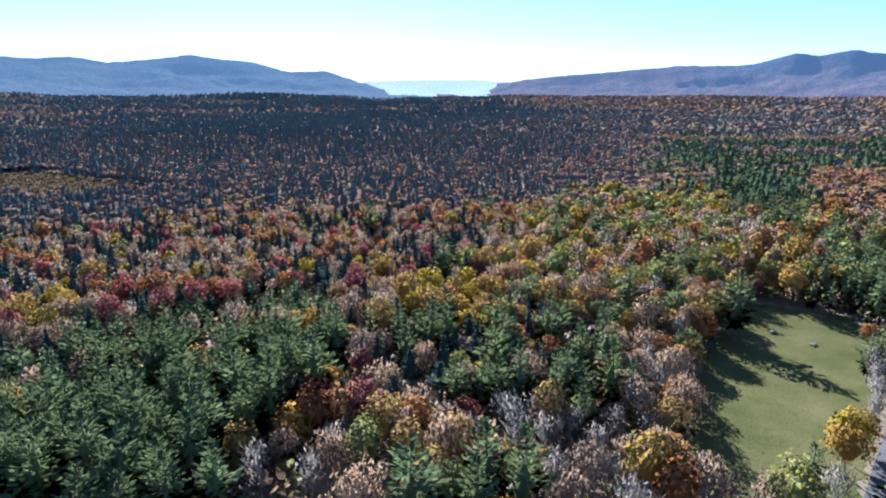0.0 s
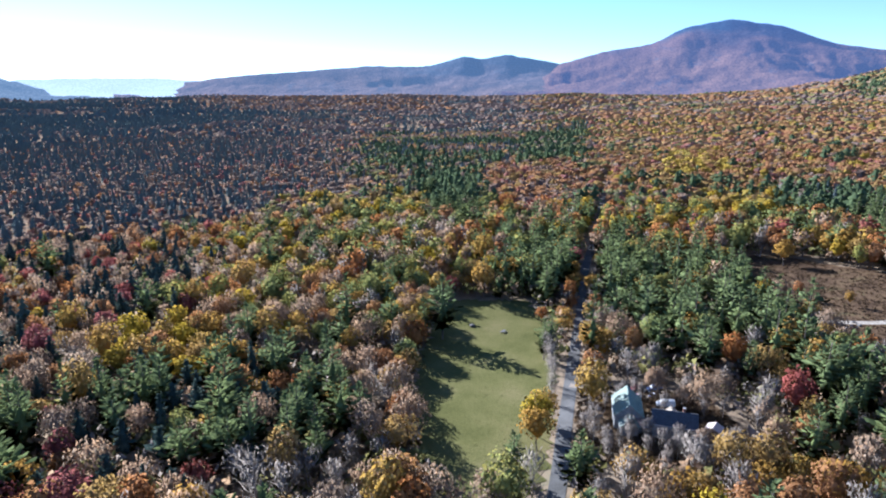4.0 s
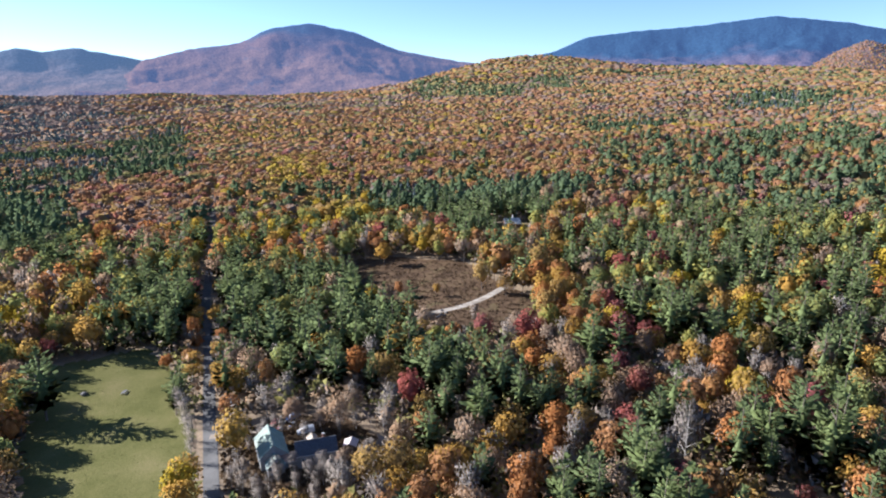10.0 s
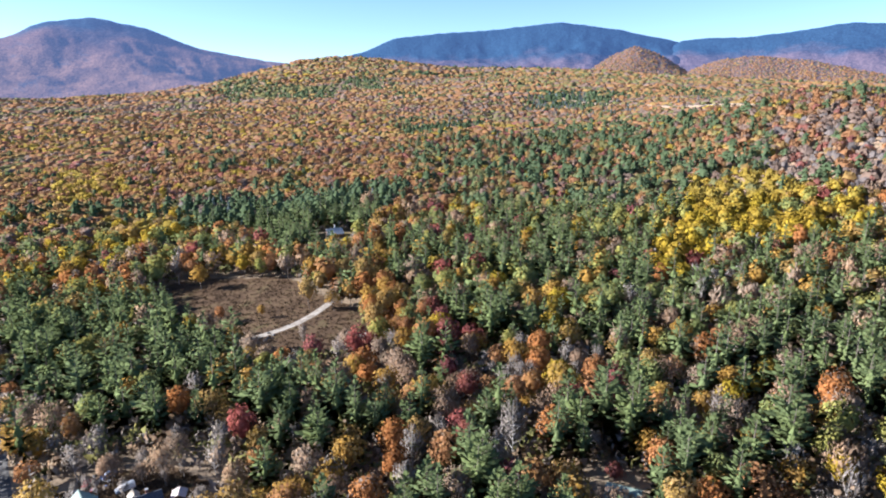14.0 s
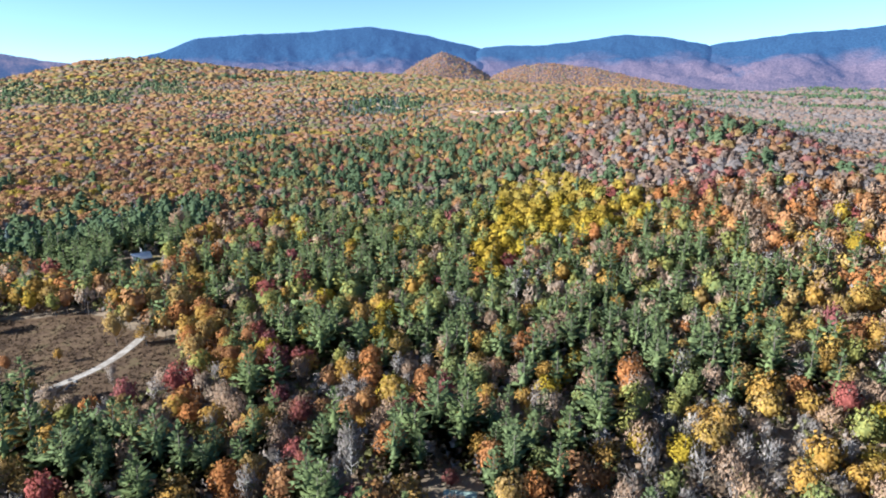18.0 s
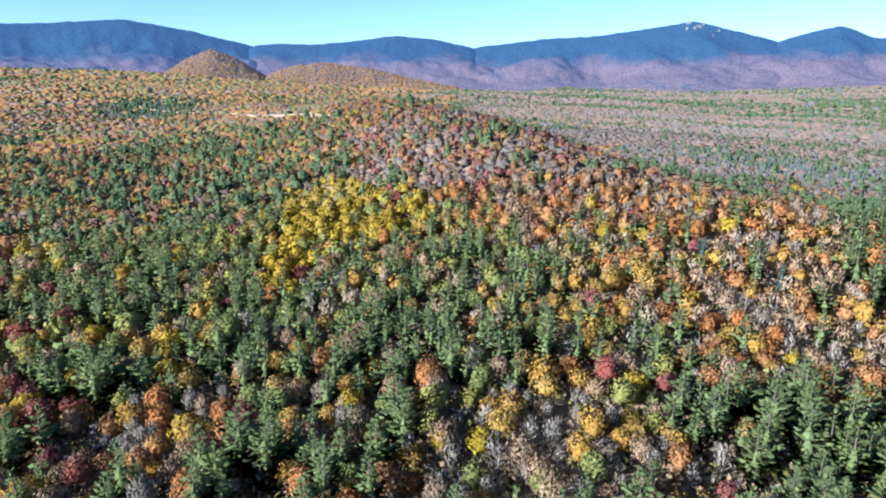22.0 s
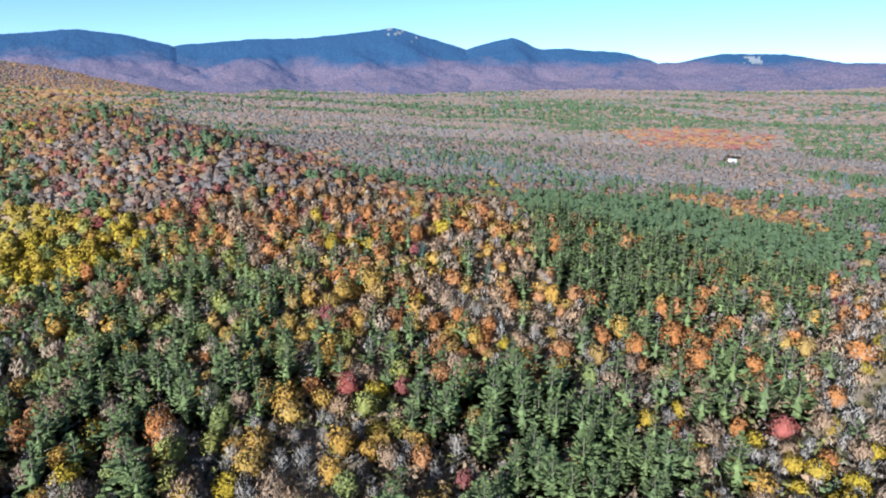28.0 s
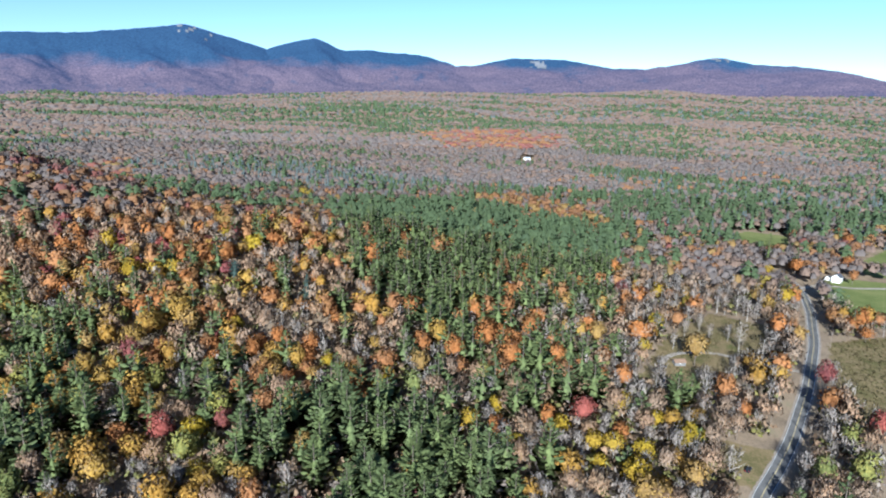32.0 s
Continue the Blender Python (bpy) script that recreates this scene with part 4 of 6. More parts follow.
def plant(d0, d1, cell, fill, room=True):
    """Places on a shaken grid between two ranges, inside the arc that the place is seen over."""
    g = np.arange(-d1, d1, cell)
    x, y = (v.ravel() for v in np.meshgrid(g, g))
    x, y = x + rng.uniform(-0.48, 0.48, len(x)) * cell, y + rng.uniform(-0.48, 0.48, len(y)) * cell
    d, a = np.hypot(x, y), bearing(x, y)
    keep = ~((d > 2700) & (a > 62) & (a < 112)) & (d >= d0) & (d < d1) & (a > -33) & (a < 199) & (d > 0.86 * eye_height(a)) & (rng.random(len(x)) < fill)
    x, y, a, d = x[keep], y[keep], a[keep], d[keep]
    keep = ~is_open(x, y)
    for sx, sy, sr in SINGLES if room else ():
        keep &= (x - sx) ** 2 + (y - sy) ** 2 > sr * sr
    x, y, a, d = x[keep], y[keep], a[keep], d[keep]
    # woods mingle at the edges of their stands
    w1 = np.sin(x / 61 + 1.3 * np.sin(y / 83)) + np.sin(y / 47 + 2.1 * np.sin(x / 71))
    w2 = np.sin(x / 53 + 4 + 1.7 * np.sin(y / 67)) + np.sin(y / 91 + 1.9 * np.sin(x / 59))
    aw, dw = a + w1 * 1.4 + rng.normal(0, 1.0, len(a)), d * (1 + 0.05 * w2 + rng.normal(0, 0.03, len(d)))
    kind = np.full(len(x), -1)
    roll = rng.random(len(x))
    if d1 < 1000:
        patch = 0.5 * patches(x, y, 19, 1) + 0.5 * patches(x, y, 46, 2)
    else:
        across = np.radians(a) * d
        patch = 0.45 * patches(across / 1.4, d, 60, 3) + 0.55 * patches(across / 1.8, d, 170, 4)
    for outline, share in STANDS:
        blur = 0.008 * d + 1.5
        m = (kind < 0) & inside(x + rng.normal(0, 1, len(x)) * blur, y + rng.normal(0, 1, len(x)) * blur, outline)
        mixed = 0.5 * roll[m] + 0.5 * patch[m]
        rank = np.argsort(np.argsort(mixed)) / max(1, len(mixed))
        kind[m] = np.searchsorted(np.cumsum(share), rank * 0.9999)
    for a0, a1, e0, e1, share in ZONES:
        m = (kind < 0) & (aw >= a0) & (aw < a1) & (dw >= e0) & (dw < e1)
        mixed = (0.45 * roll + 0.55 * patch)[m] if d1 < 1000 else (0.24 * roll + 0.76 * patch)[m]
        if a0 >= 150 and e1 < 340:
            mixed = 0.5 * roll[m] + 0.5 * patch[m]
        if a1 <= 31 and e1 > 240:  # spruces stand singly among the low hardwoods in the north
            mixed = 0.75 * roll[m] + 0.25 * patch[m]
        rank = np.argsort(np.argsort(mixed)) / max(1, len(mixed))
        kind[m] = np.searchsorted(np.cumsum(share), rank * 0.9999)
    return x, y, np.clip(kind, 0, len(KINDS) - 1), d


def woods(label, x, y, kind, level, bulk=1.0, z=None, far=False, forms=None, leaves=None):
    """Joined trees of one species, past the number that can be picked apart."""
    k = KINDS[kind]
    forms = forms or SHAPES[k, level]
    var = rng.integers(0, len(forms), len(x))
    z = land(x, y) if z is None else z
    sc = rng.uniform(*((0.7, 1.22) if level < 2 else (0.82, 1.15)), len(x))
    if k == "spruce":
        sc *= 1.0 if level < 3 else 1.12
    else:
        north = np.clip((24 - bearing(x, y)) / 12, 0, 1) * (np.hypot(x, y) > 240)
        sc *= 1 - 0.28 * north
    broad = np.full(len(x), bulk) if level < 2 or k == "spruce" else bulk * rng.uniform(0.65, 1.4, len(x))
    turn, tint = rng.uniform(0, 6.283, len(x)), rng.random(len(x))
    V, W, T, N = [], [], [], []
    for v, (crown, trunk) in enumerate(forms):
        s = np.where(var == v)[0]
        if not len(s):
            continue
        q = np.concatenate([crown, trunk])
        c, n = np.cos(turn[s])[:, None, None], np.sin(turn[s])[:, None, None]
        h = sc[s][:, None, None]
        g = h * broad[s][:, None, None]
        P = np.stack([(q[None, ..., 0] * c - q[None, ..., 1] * n) * g + x[s][:, None, None],
                      (q[None, ..., 0] * n + q[None, ..., 1] * c) * g + y[s][:, None, None],
                      q[None, ..., 2] * h * (1 + 0.3 * (bulk - 1)) + z[s][:, None, None]], -1)
        V.append(P.reshape(-1, 3))
        w = np.concatenate([puff(crown, 0.85 if level > 1 and k != "spruce" else 0.64 if kind < 2 else 0.84), 0 * trunk])
        if level > 1:
            w = unit(w + [0, 0, 1.6 if k == "spruce" else 0.9 if k == "pine" else 2.6])
        N.append(np.stack([w[None, ..., 0] * c - w[None, ..., 1] * n, w[None, ..., 0] * n + w[None, ..., 1] * c, w[None, ..., 2] + 0 * c], -1).reshape(-1, 3))
        W.append(np.tile(np.r_[np.zeros(len(crown)), np.ones(len(q) - len(crown))], len(s)))
        T.append(np.repeat(tint[s], len(q)))
    V = np.concatenate(V)
    me = mesh_from("woods", V, np.arange(len(V)).reshape(-1, 4), [leaves or (HAZED_LEAVES if far else LEAVES)[k], GREY_BARK if k == "bare" else BARK], False, np.concatenate(W), np.concatenate(T), np.concatenate(N))
    return tagged(new("woods", me), label, "woods", kind="stuff")


SPECIES = {
    "pine": ("white_pine", "tall green white pine with layered ragged branches", "pine tree"),
    "spruce": ("spruce", "narrow dark green spruce with drooping boughs", "spruce tree"),
    "yellow": ("birch", "bright yellow autumn birch with a rounded crown", "birch tree"),
    "gold": ("golden_maple", "golden-brown autumn maple with a thinning crown", "maple tree"),
    "orange": ("orange_maple", "orange autumn maple with a full crown", "maple tree"),
    "red": ("red_maple", "crimson autumn maple with a rounded crown", "maple tree"),
    "rust": ("oak", "rust-brown autumn oak with withering leaves", "oak tree"),
    "olive": ("ash_tree", "olive-yellow ash tree turning in autumn", "ash tree"),
    "bare": ("bare_tree", "leafless grey hardwood tree with fine twigs", "bare tree"),
}


def skin_mesh(name, q, mat):
    """Like quads_mesh, with shared corners, so that wood is one skin."""
    v, back = np.unique(q.reshape(-1, 3).round(4), axis=0, return_inverse=True)
    return mesh_from(name, v, back.reshape(-1, 4), [mat], True)


def quads_mesh(name, q, mat):
    return mesh_from(name, q.reshape(-1, 3), np.arange(len(q) * 4).reshape(-1, 4), [mat], puff=puff(q, 0.66 if mat.name.startswith(("pine", "spruce")) else 0.84).reshape(-1, 3))


MASTERS = {}
for k in KINDS:
    for v, (crown, trunk) in enumerate(SHAPES[k, 0]):
        wood = GREY_BARK if k in ("bare", "yellow") else BARK
        MASTERS[k, v] = (quads_mesh(k + "_crown", crown, LEAVES[k]), skin_mesh(k + "_trunk", trunk, wood))


def tree(kind, x, y, scale=1.0, turn=0.0, v=0, label="", stretch=1.0, crowd=3.2):
    """One tree with its trunk and crown, standing on the ground."""
    name, text, cat = SPECIES[kind]
    root = tagged(new(name), label or text, cat, "woodland trees")
    root.empty_display_size = 0.5
    root.matrix_basis = Matrix.Translation((x, y, height(x, y))) @ Matrix.Rotation(turn, 4, "Z") @ Matrix.Diagonal((scale, scale, scale * stretch, 1))
    if crowd:
        SINGLES.append((x, y, 2.6 + crowd * scale))
    for part_name, me in zip(("crown", "trunk"), MASTERS[kind, v % 6]):
        ob = new(part_name, me)
        ob.parent = root
    return root


# trees that stand alone or mark the edge of a clearing
tree("pine", 135, 216, 1.3, 0.4, 0, "tall green white pine standing alone in the meadow")
tree("gold", 343, 188.5, 1.1, 1.0, 1, "golden maple standing alone at the edge of brown scrub")
tree("orange", 289, 150, 0.55, 2.0, 2, "low red-orange maple in the brown scrub field")
tree("gold", 294, 130, 0.42, 2.0, 3, "thin yellow-brown sapling in the brown scrub field")
tree("gold", 307, 109, 1.05, 2.4, 3, "pale golden maple beside the sandy track")
tree("gold", 305, 95, 0.9, 2.4, 0, "round golden maple beside the sandy track")
tree("bare", 263, 97, 0.7, 2.4, 0, "leafless slender tree beside the sandy track")
tree("red", -87.9, -346.6, 1.15, 0.0, 1, "crimson maple on the roadside verge")
tree("yellow", -78, -520, 0.8, 0.0, 1, "pale yellow birch among grey trees")
tree("yellow", 112, 128, 1.0, 0.9, 2, "yellow maple at the meadow edge by the lane")
tree("gold", 107, 121, 0.95, 2.9, 1, "thinning golden maple at the meadow edge by the lane")
tree("pine", 94, 115, 0.6, 0.9, 2, "young green pine at the foot of the meadow")
tree("pine", 153, 171, 0.85, 0.9, 3, "leaning green pine between the meadow and the lane")
tree("pine", 159, 174, 0.8, 2.9, 4, "green pine between the meadow and the lane")
tree("pine", 191, 214, 1.15, 2.2, 1, "broad green pine at the head of the meadow beside the lane")
tree("gold", 119, 132, 0.8, 1.7, 4, "yellow maple with bare lower limbs beside the lane")
tree("orange", 155.6, 148.2, 0.75, 0.6, 0, "orange maple between the lane and the old house")
tree("rust", 184.5, 172, 0.95, 1.6, 2, "rust-brown oak beside the lane")
for k, (bx, by, size) in enumerate(((150, 165, 0.9), (137, 147.5, 0.8), (130, 140.5, 0.75), (168, 148, 1.0), (173, 136, 1.0), (195, 158, 1.0), (122, 114, 0.8))):
    tree("bare", bx, by, size, k * 1.9, k, "leafless grey tree with an open crown beside the lane")
tree("orange", 181, 205, 0.6, 0.3, 3, "orange maple between the meadow and the lane")
tree("orange", 186, 197, 0.6, 0.3, 1, "red-orange maple beside the lane")
tree("bare", 147, 160, 0.85, 0.3, 1, "leafless grey tree between the meadow and the lane")
tree("bare", 140, 152, 0.9, 1.3, 2, "leafless grey tree beside the lane")
tree("bare", 133.5, 105, 0.6, 0.3, 1, "leafless grey tree in front of the farmhouse")
tree("bare", 139, 98.5, 0.62, 2.3, 3, "leafless pale tree in front of the farmhouse")
tree("bare", 128, 100, 0.62, 0.4, 5, "leafless thin tree in the front yard")
tree("bare", 134, 92, 0.66, 0.9, 0, "leafless thin tree in the front yard")
tree("bare", 131, 109, 0.7, 1.3, 4, "leafless grey tree beside the barn wing")
tree("gold", 181, 250, 1.25, 0.3, 2, "large golden maple at the head of the meadow")
tree("red", 169, 262, 0.85, 0.3, 2, "red maple at the head of the meadow")

tree("gold", -25.1, -352.4, 1.45, 1.3, 5, "round orange-gold maple beside the plank shed")
tree("orange", -85, -427, 0.85, 0.3, 2, "slender golden-orange maple beside the road")
tree("orange", -122, -446, 0.95, 1.3, 1, "orange maple at the field corner beside the road")
tree("orange", -130, -441, 0.8, 2.3, 0, "orange maple at the field corner")
tree("pine", -14.5, -279.8, 1.3, 0.3, 2, "broad green white pine in front of the yard")
tree("pine", -21.2, -298.9, 0.9, 1.3, 3, "green white pine in front of the yard")
tree("orange", -128, -590, 1.0, 2.6, 3, "orange maple beside the white farmhouse")
tree("orange", -158, -592, 0.9, 2.6, 1, "orange maple beside the white farmhouse")
tree("pine", -118, -612, 1.0, 2.6, 1, "dark pine beside the road bend")
tree("yellow", -92.6, -587, 0.95, 0.9, 0, "pale yellow birch beside the road bend")
tree("orange", 88, -330, 1.0, 0.9, 0, "salmon-orange maple among pines")
tree("orange", 78, -320, 1.0, 2.9, 1, "salmon-orange maple among pines")
tree("orange", 67, -311, 0.95, 1.9, 2, "pinkish-orange maple among pines")
tree("gold", 28, -348, 1.05, 1.9, 3, "tall golden maple beside pines")
for k, (bx, by) in enumerate(((-35, -396), (-21, -396), (-14, -372), (-46, -402), (-30, -412), (-70, -420), (-60, -352), (-44, -346), (-68, -366), (-8, -330), (-26, -330), (-40, -330), (-52, -338))):
    tree("bare", bx, by, 0.8 + 0.05 * (k % 5), k * 1.7, k, "leafless pale tree standing in the mown yard")

# trees that stand out by their colour or size
def scattered(kind, places):
    for x, y, size in places:
        tree(kind, x, y, size, rng.uniform(0, 6.28), int(rng.integers(0, 6)), crowd=3.8 if kind == "pine" else 4.4)


scattered("pine", [(61, 247, 1.05), (99, 234, 1.30), (127, 436, 1.30), (102, 353, 1.18), (335, 485, 1.30), (304, 510, 1.30), (-16, 210, 1.08), (21, 165, 0.88), (31, 305, 1.25), (-7, 419, 1.30), (220, 236, 1.30), (-20, 172, 1.30), (127, 218, 0.83), (21, 115, 1.19), (29, 168, 0.88)])
scattered("yellow", [(22, 281, 1.30), (40, 284, 1.13), (211, 557, 1.30), (280, 526, 1.30), (-131, 247, 1.30), (-142, 280, 1.22), (184, 313, 1.07)])
scattered("gold", [(211, 292, 1.30), (195, 477, 1.30), (27, 129, 0.84), (3, 158, 0.96), (43, 126, 0.55), (80, 187, 0.83), (81, 329, 1.30), (-122, 294, 0.99), (-145, 321, 1.30), (6, 133, 0.93)])
scattered("orange", [(314, 406, 1.30), (85, 210, 0.92), (66, 196, 0.85), (96, 183, 0.85), (-6, 186, 0.78), (-36, 346, 0.86)])
scattered("red", [(193, 287, 0.75), (23, 407, 0.88), (-7, 192, 0.87)])
scattered("rust", [(68, 148, 1.11), (57, 126, 0.86), (-24, 140, 0.86)])
scattered("olive", [(24, 184, 0.84)])
scattered("bare", [(32, 150, 1.30), (39, 132, 1.30), (32, 135, 1.30), (66, 136, 1.05), (-28, 127, 1.08), (-16, 125, 1.20)])

scattered("pine", [(191, 87, 1.17), (206, 77, 1.12), (194, 61, 1.30), (174, 74, 0.99), (188, 46, 0.84), (243, 39, 1.12), (232, 37, 1.12)])
scattered("yellow", [(452, 310, 1.30), (492, 286, 1.30)])
scattered("gold", [(134.5, 127, 1.15), (114, 92, 0.89), (141, 75, 1.00), (366, 161, 1.30), (341, 99, 1.30), (331, 84, 1.30), (144, 67, 1.00), (175, 53, 1.09), (339, 270, 1.30), (189, 98, 0.90), (169, 50, 1.09), (208, 31, 1.24)])
scattered("orange", [(192, 118, 1.08), (233, 162, 0.66), (321, 71, 1.30), (163, 76, 1.00), (206, 35, 1.04), (223, 57, 0.94)])
scattered("red", [(193, 111, 0.55), (251, 62, 0.83), (254, 29, 1.23), (244, 60, 0.78), (248, 29, 0.77)])
scattered("rust", [(159, 105, 0.88), (509, 125, 1.27), (515, 124, 1.30)])
scattered("bare", [(172, 93, 1.00), (156, 30, 1.30), (204, 118, 1.30)])

scattered("pine", [(191, 9, 1.00), (277, 7, 1.30), (167, 13, 1.20), (198, -31, 1.30), (194, -41, 1.30), (174, -70, 1.30), (285, -39, 1.30), (565, 35, 1.30), (189, -37, 1.30), (266, 11, 1.30), (244, -65, 1.30), (226, -127, 0.99), (192, -86, 1.30), (218, -123, 1.20)])
scattered("yellow", [(304, -22, 1.30), (445, -43, 1.30), (273, -23, 0.98), (223, -17, 1.21), (168, -107, 1.06), (439, -40, 0.95), (298, -18, 1.19), (380, -96, 1.30), (355, -84, 1.30), (433, -41, 1.27), (271, -17, 1.30), (241, -98, 0.91)])
scattered("gold", [(219, -18, 1.30), (313, -19, 1.25)])
scattered("orange", [(217, 9, 0.80), (218, -7, 0.91), (162, -76, 0.87), (521, -101, 1.30), (422, -244, 1.30), (212, -109, 1.30), (303, -208, 0.80), (423, -251, 1.30)])
scattered("red", [(247, 7, 0.63), (193, 17, 0.89), (174, -31, 0.55), (281, -86, 0.65)])
scattered("rust", [(207, -110, 1.30), (199, -56, 1.23)])
scattered("bare", [(187, 0, 1.30), (169, 5, 1.30), (180, 0, 1.30), (216, -133, 1.30), (161, -91, 1.30), (157, -106, 1.30), (164, -126, 1.30)])

scattered("pine", [(179, -204, 1.30), (208, -166, 1.30), (132, -182, 1.30), (137, -204, 1.30), (122, -201, 1.30), (123, -221, 1.30), (109, -173, 1.30), (107, -197, 1.30), (187, -178, 1.10), (113, -184, 1.30), (116, -212, 1.30), (92, -196, 1.30), (75, -183, 1.30), (74, -205, 1.30), (52, -201, 1.30), (32, -213, 1.30), (52, -244, 1.30), (34, -271, 1.30), (22, -275, 1.30), (50, -288, 1.30), (23, -374, 1.30), (214, -172, 1.30), (-98, -630, 1.30)])
scattered("spruce", [(247, -314, 1.30), (197, -315, 1.30)])
scattered("yellow", [(170, -183, 1.07), (210, -265, 0.95), (301, -285, 1.30), (462, -745, 1.30), (150, -256, 0.66), (70, -235, 1.04), (2, -351, 0.90), (-2, -243, 0.94), (10, -243, 0.94), (18, -241, 0.93), (440, -724, 1.30), (0, -223, 1.18), (-6, -271, 0.78)])
scattered("gold", [(191, -152, 1.30), (184, -165, 1.02), (229, -251, 1.28), (247, -231, 1.30), (185, -149, 1.21), (238, -255, 1.30), (246, -240, 1.30), (158, -471, 0.92), (52, -388, 1.29), (117, -254, 0.73), (-21, -232, 1.06)])
scattered("orange", [(126, -159, 0.97), (349, -404, 1.30), (230, -330, 0.99), (113, -290, 1.20), (83, -309, 1.30), (66, -293, 1.30), (157, -591, 1.30), (166, -393, 1.30), (103, -423, 1.30), (124, -391, 1.02), (84, -359, 1.22), (65, -338, 1.24), (89, -278, 1.00), (120, -231, 0.91), (166, -294, 0.86), (264, -330, 1.30), (-131, -461, 1.30), (-117, -604, 1.30), (-163, -635, 1.30), (-188, -743, 1.30)])
scattered("red", [(164, -193, 0.88), (24, -259, 1.30), (108, -159, 0.80), (72, -177, 1.05)])
scattered("rust", [(196, -270, 1.30)])
scattered("bare", [(120, -172, 1.30), (157, -129, 1.18), (176, -271, 1.30), (15, -341, 1.30), (-28, -307, 1.30), (-51, -387, 1.30), (-14, -250, 1.30), (-35, -246, 1.30)])

# trees that line the lane, and the thicket round the old house
lane_kinds = ["bare", "gold", "bare", "orange", "gold", "gold", "orange"]
lane_texts = {"bare": "leafless grey tree leaning over the lane", "gold": "golden maple leaning over the lane", "orange": "orange maple beside the lane"}
for k in range(34):
    s = 0.02 + 0.6 * (k // 2) / 17
    lx, ly = 92 + 250 * s * 1.02, 97 + 243 * s
    side = 4.6 if k % 2 else -5.2
    kind = lane_kinds[(k * 3 + k // 5) % 7]
    if lx > 165:
        tree(kind, lx + 0.7 * side + rng.normal(0, 0.8), ly - 0.7 * side + rng.normal(0, 0.8), rng.uniform(0.55, 0.8), k * 1.3, k, lane_texts[kind])
for k in range(22):
    hx, hy = ((158 + rng.normal(0, 5), 118 + rng.normal(0, 9)) if k < 12 else (133 + rng.normal(0, 7), 92 + rng.normal(0, 5)))
    if math.hypot(hx - 143, hy - 108) > 10 and math.hypot(hx - 157, hy - 117) > 4:
        tree("bare" if k % 4 else "rust", hx, hy, rng.uniform(0.45, 0.75), k * 1.9, k, "leafless grey tree in the overgrown yard" if k % 4 else "small rust-brown oak in the overgrown yard")

for k in range(60):
    hx, hy = rng.uniform(108, 166), rng.uniform(76, 132)
    if bool(inside(np.array(hx), np.array(hy), HOUSE_FRONT)) and min(math.hypot(hx - bx, hy - by) for bx, by in ((140, 118), (144, 105), (148, 101), (140, 109), (135, 112), (151, 110), (153, 98), (155, 119))) > 7.5:
        tree("bare", hx, hy, rng.uniform(0.42, 0.68), k * 2.3, k, "leafless grey tree in the thicket before the house")

# near woods: each tree on its own, up to 300 of a kind; the rest joined
nx, ny, nk, nd = plant(70, 330, 8.2, 0.97)
rest = []
for k, kind in enumerate(KINDS):
    s = np.where(nk == k)[0]
    s = s[np.argsort(nd[s])]
    for i in s[:250]:
        tree(kind, float(nx[i]), float(ny[i]), float(rng.uniform(0.78, 1.2)), float(rng.uniform(0, 6.28)), int(rng.integers(0, 6)), crowd=0.0)
    rest.append(s[250:])
for k, s in enumerate(rest):
    for lo, hi, level in ((0, 220, 0), (220, 330, 1)):
        t = s[(nd[s] >= lo) & (nd[s] < hi)]
        if len(t):
            woods("near woods of %ss" % SPECIES[KINDS[k]][2], nx[t], ny[t], k, level)
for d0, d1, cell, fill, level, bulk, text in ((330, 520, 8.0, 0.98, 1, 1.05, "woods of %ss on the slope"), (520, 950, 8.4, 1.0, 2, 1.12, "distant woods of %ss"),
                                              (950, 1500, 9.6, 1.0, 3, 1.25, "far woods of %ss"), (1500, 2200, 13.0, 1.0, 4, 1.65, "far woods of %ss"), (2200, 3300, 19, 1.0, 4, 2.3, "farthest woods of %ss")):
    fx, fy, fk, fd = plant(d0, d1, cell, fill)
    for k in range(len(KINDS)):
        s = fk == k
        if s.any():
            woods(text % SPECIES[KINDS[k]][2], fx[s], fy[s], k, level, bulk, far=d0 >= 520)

# a sheet added as closed lower canopy of the distant woods: it stands for young trees and twigs and lightens the dark
# gaps between the crowns
cr = np.geomspace(535, 3250, 190)
ca = np.radians(np.arange(-34, 200.1, 0.45))
CR, CA = np.meshgrid(cr, ca, indexing="ij")
CX, CY = CR * np.sin(CA) + rng.normal(0, 1.5, CR.shape), CR * np.cos(CA) + rng.normal(0, 1.5, CR.shape)
CZ = land(CX, CY) + np.interp(CR, [535, 850, 1200, 1600], [7.2, 7.8, 9.6, 9.4]) * (1 - 0.4 * np.clip((24 - bearing(CX, CY)) / 12, 0, 1)) + rng.uniform(-0.9, 0.9, CR.shape)
gaps = is_open(CX, CY)
for _ in range(2):
    gaps[1:] |= gaps[:-1]
    gaps[:-1] |= gaps[1:]
    gaps[:, 1:] |= gaps[:, :-1]
    gaps[:, :-1] |= gaps[:, 1:]
cf = grid_faces(*CR.shape)[:, ::-1]
cf = cf[~gaps.ravel()[cf].any(1)]
used, back = np.unique(cf, return_inverse=True)
under = new("woods", mesh_from("woods", np.stack([CX, CY, CZ], -1).reshape(-1, 3)[used], back.reshape(-1, 4), [CANOPY], True))
tagged(under, "brown sheet added as lower canopy to lighten gaps in distant woods", "woods", kind="stuff")

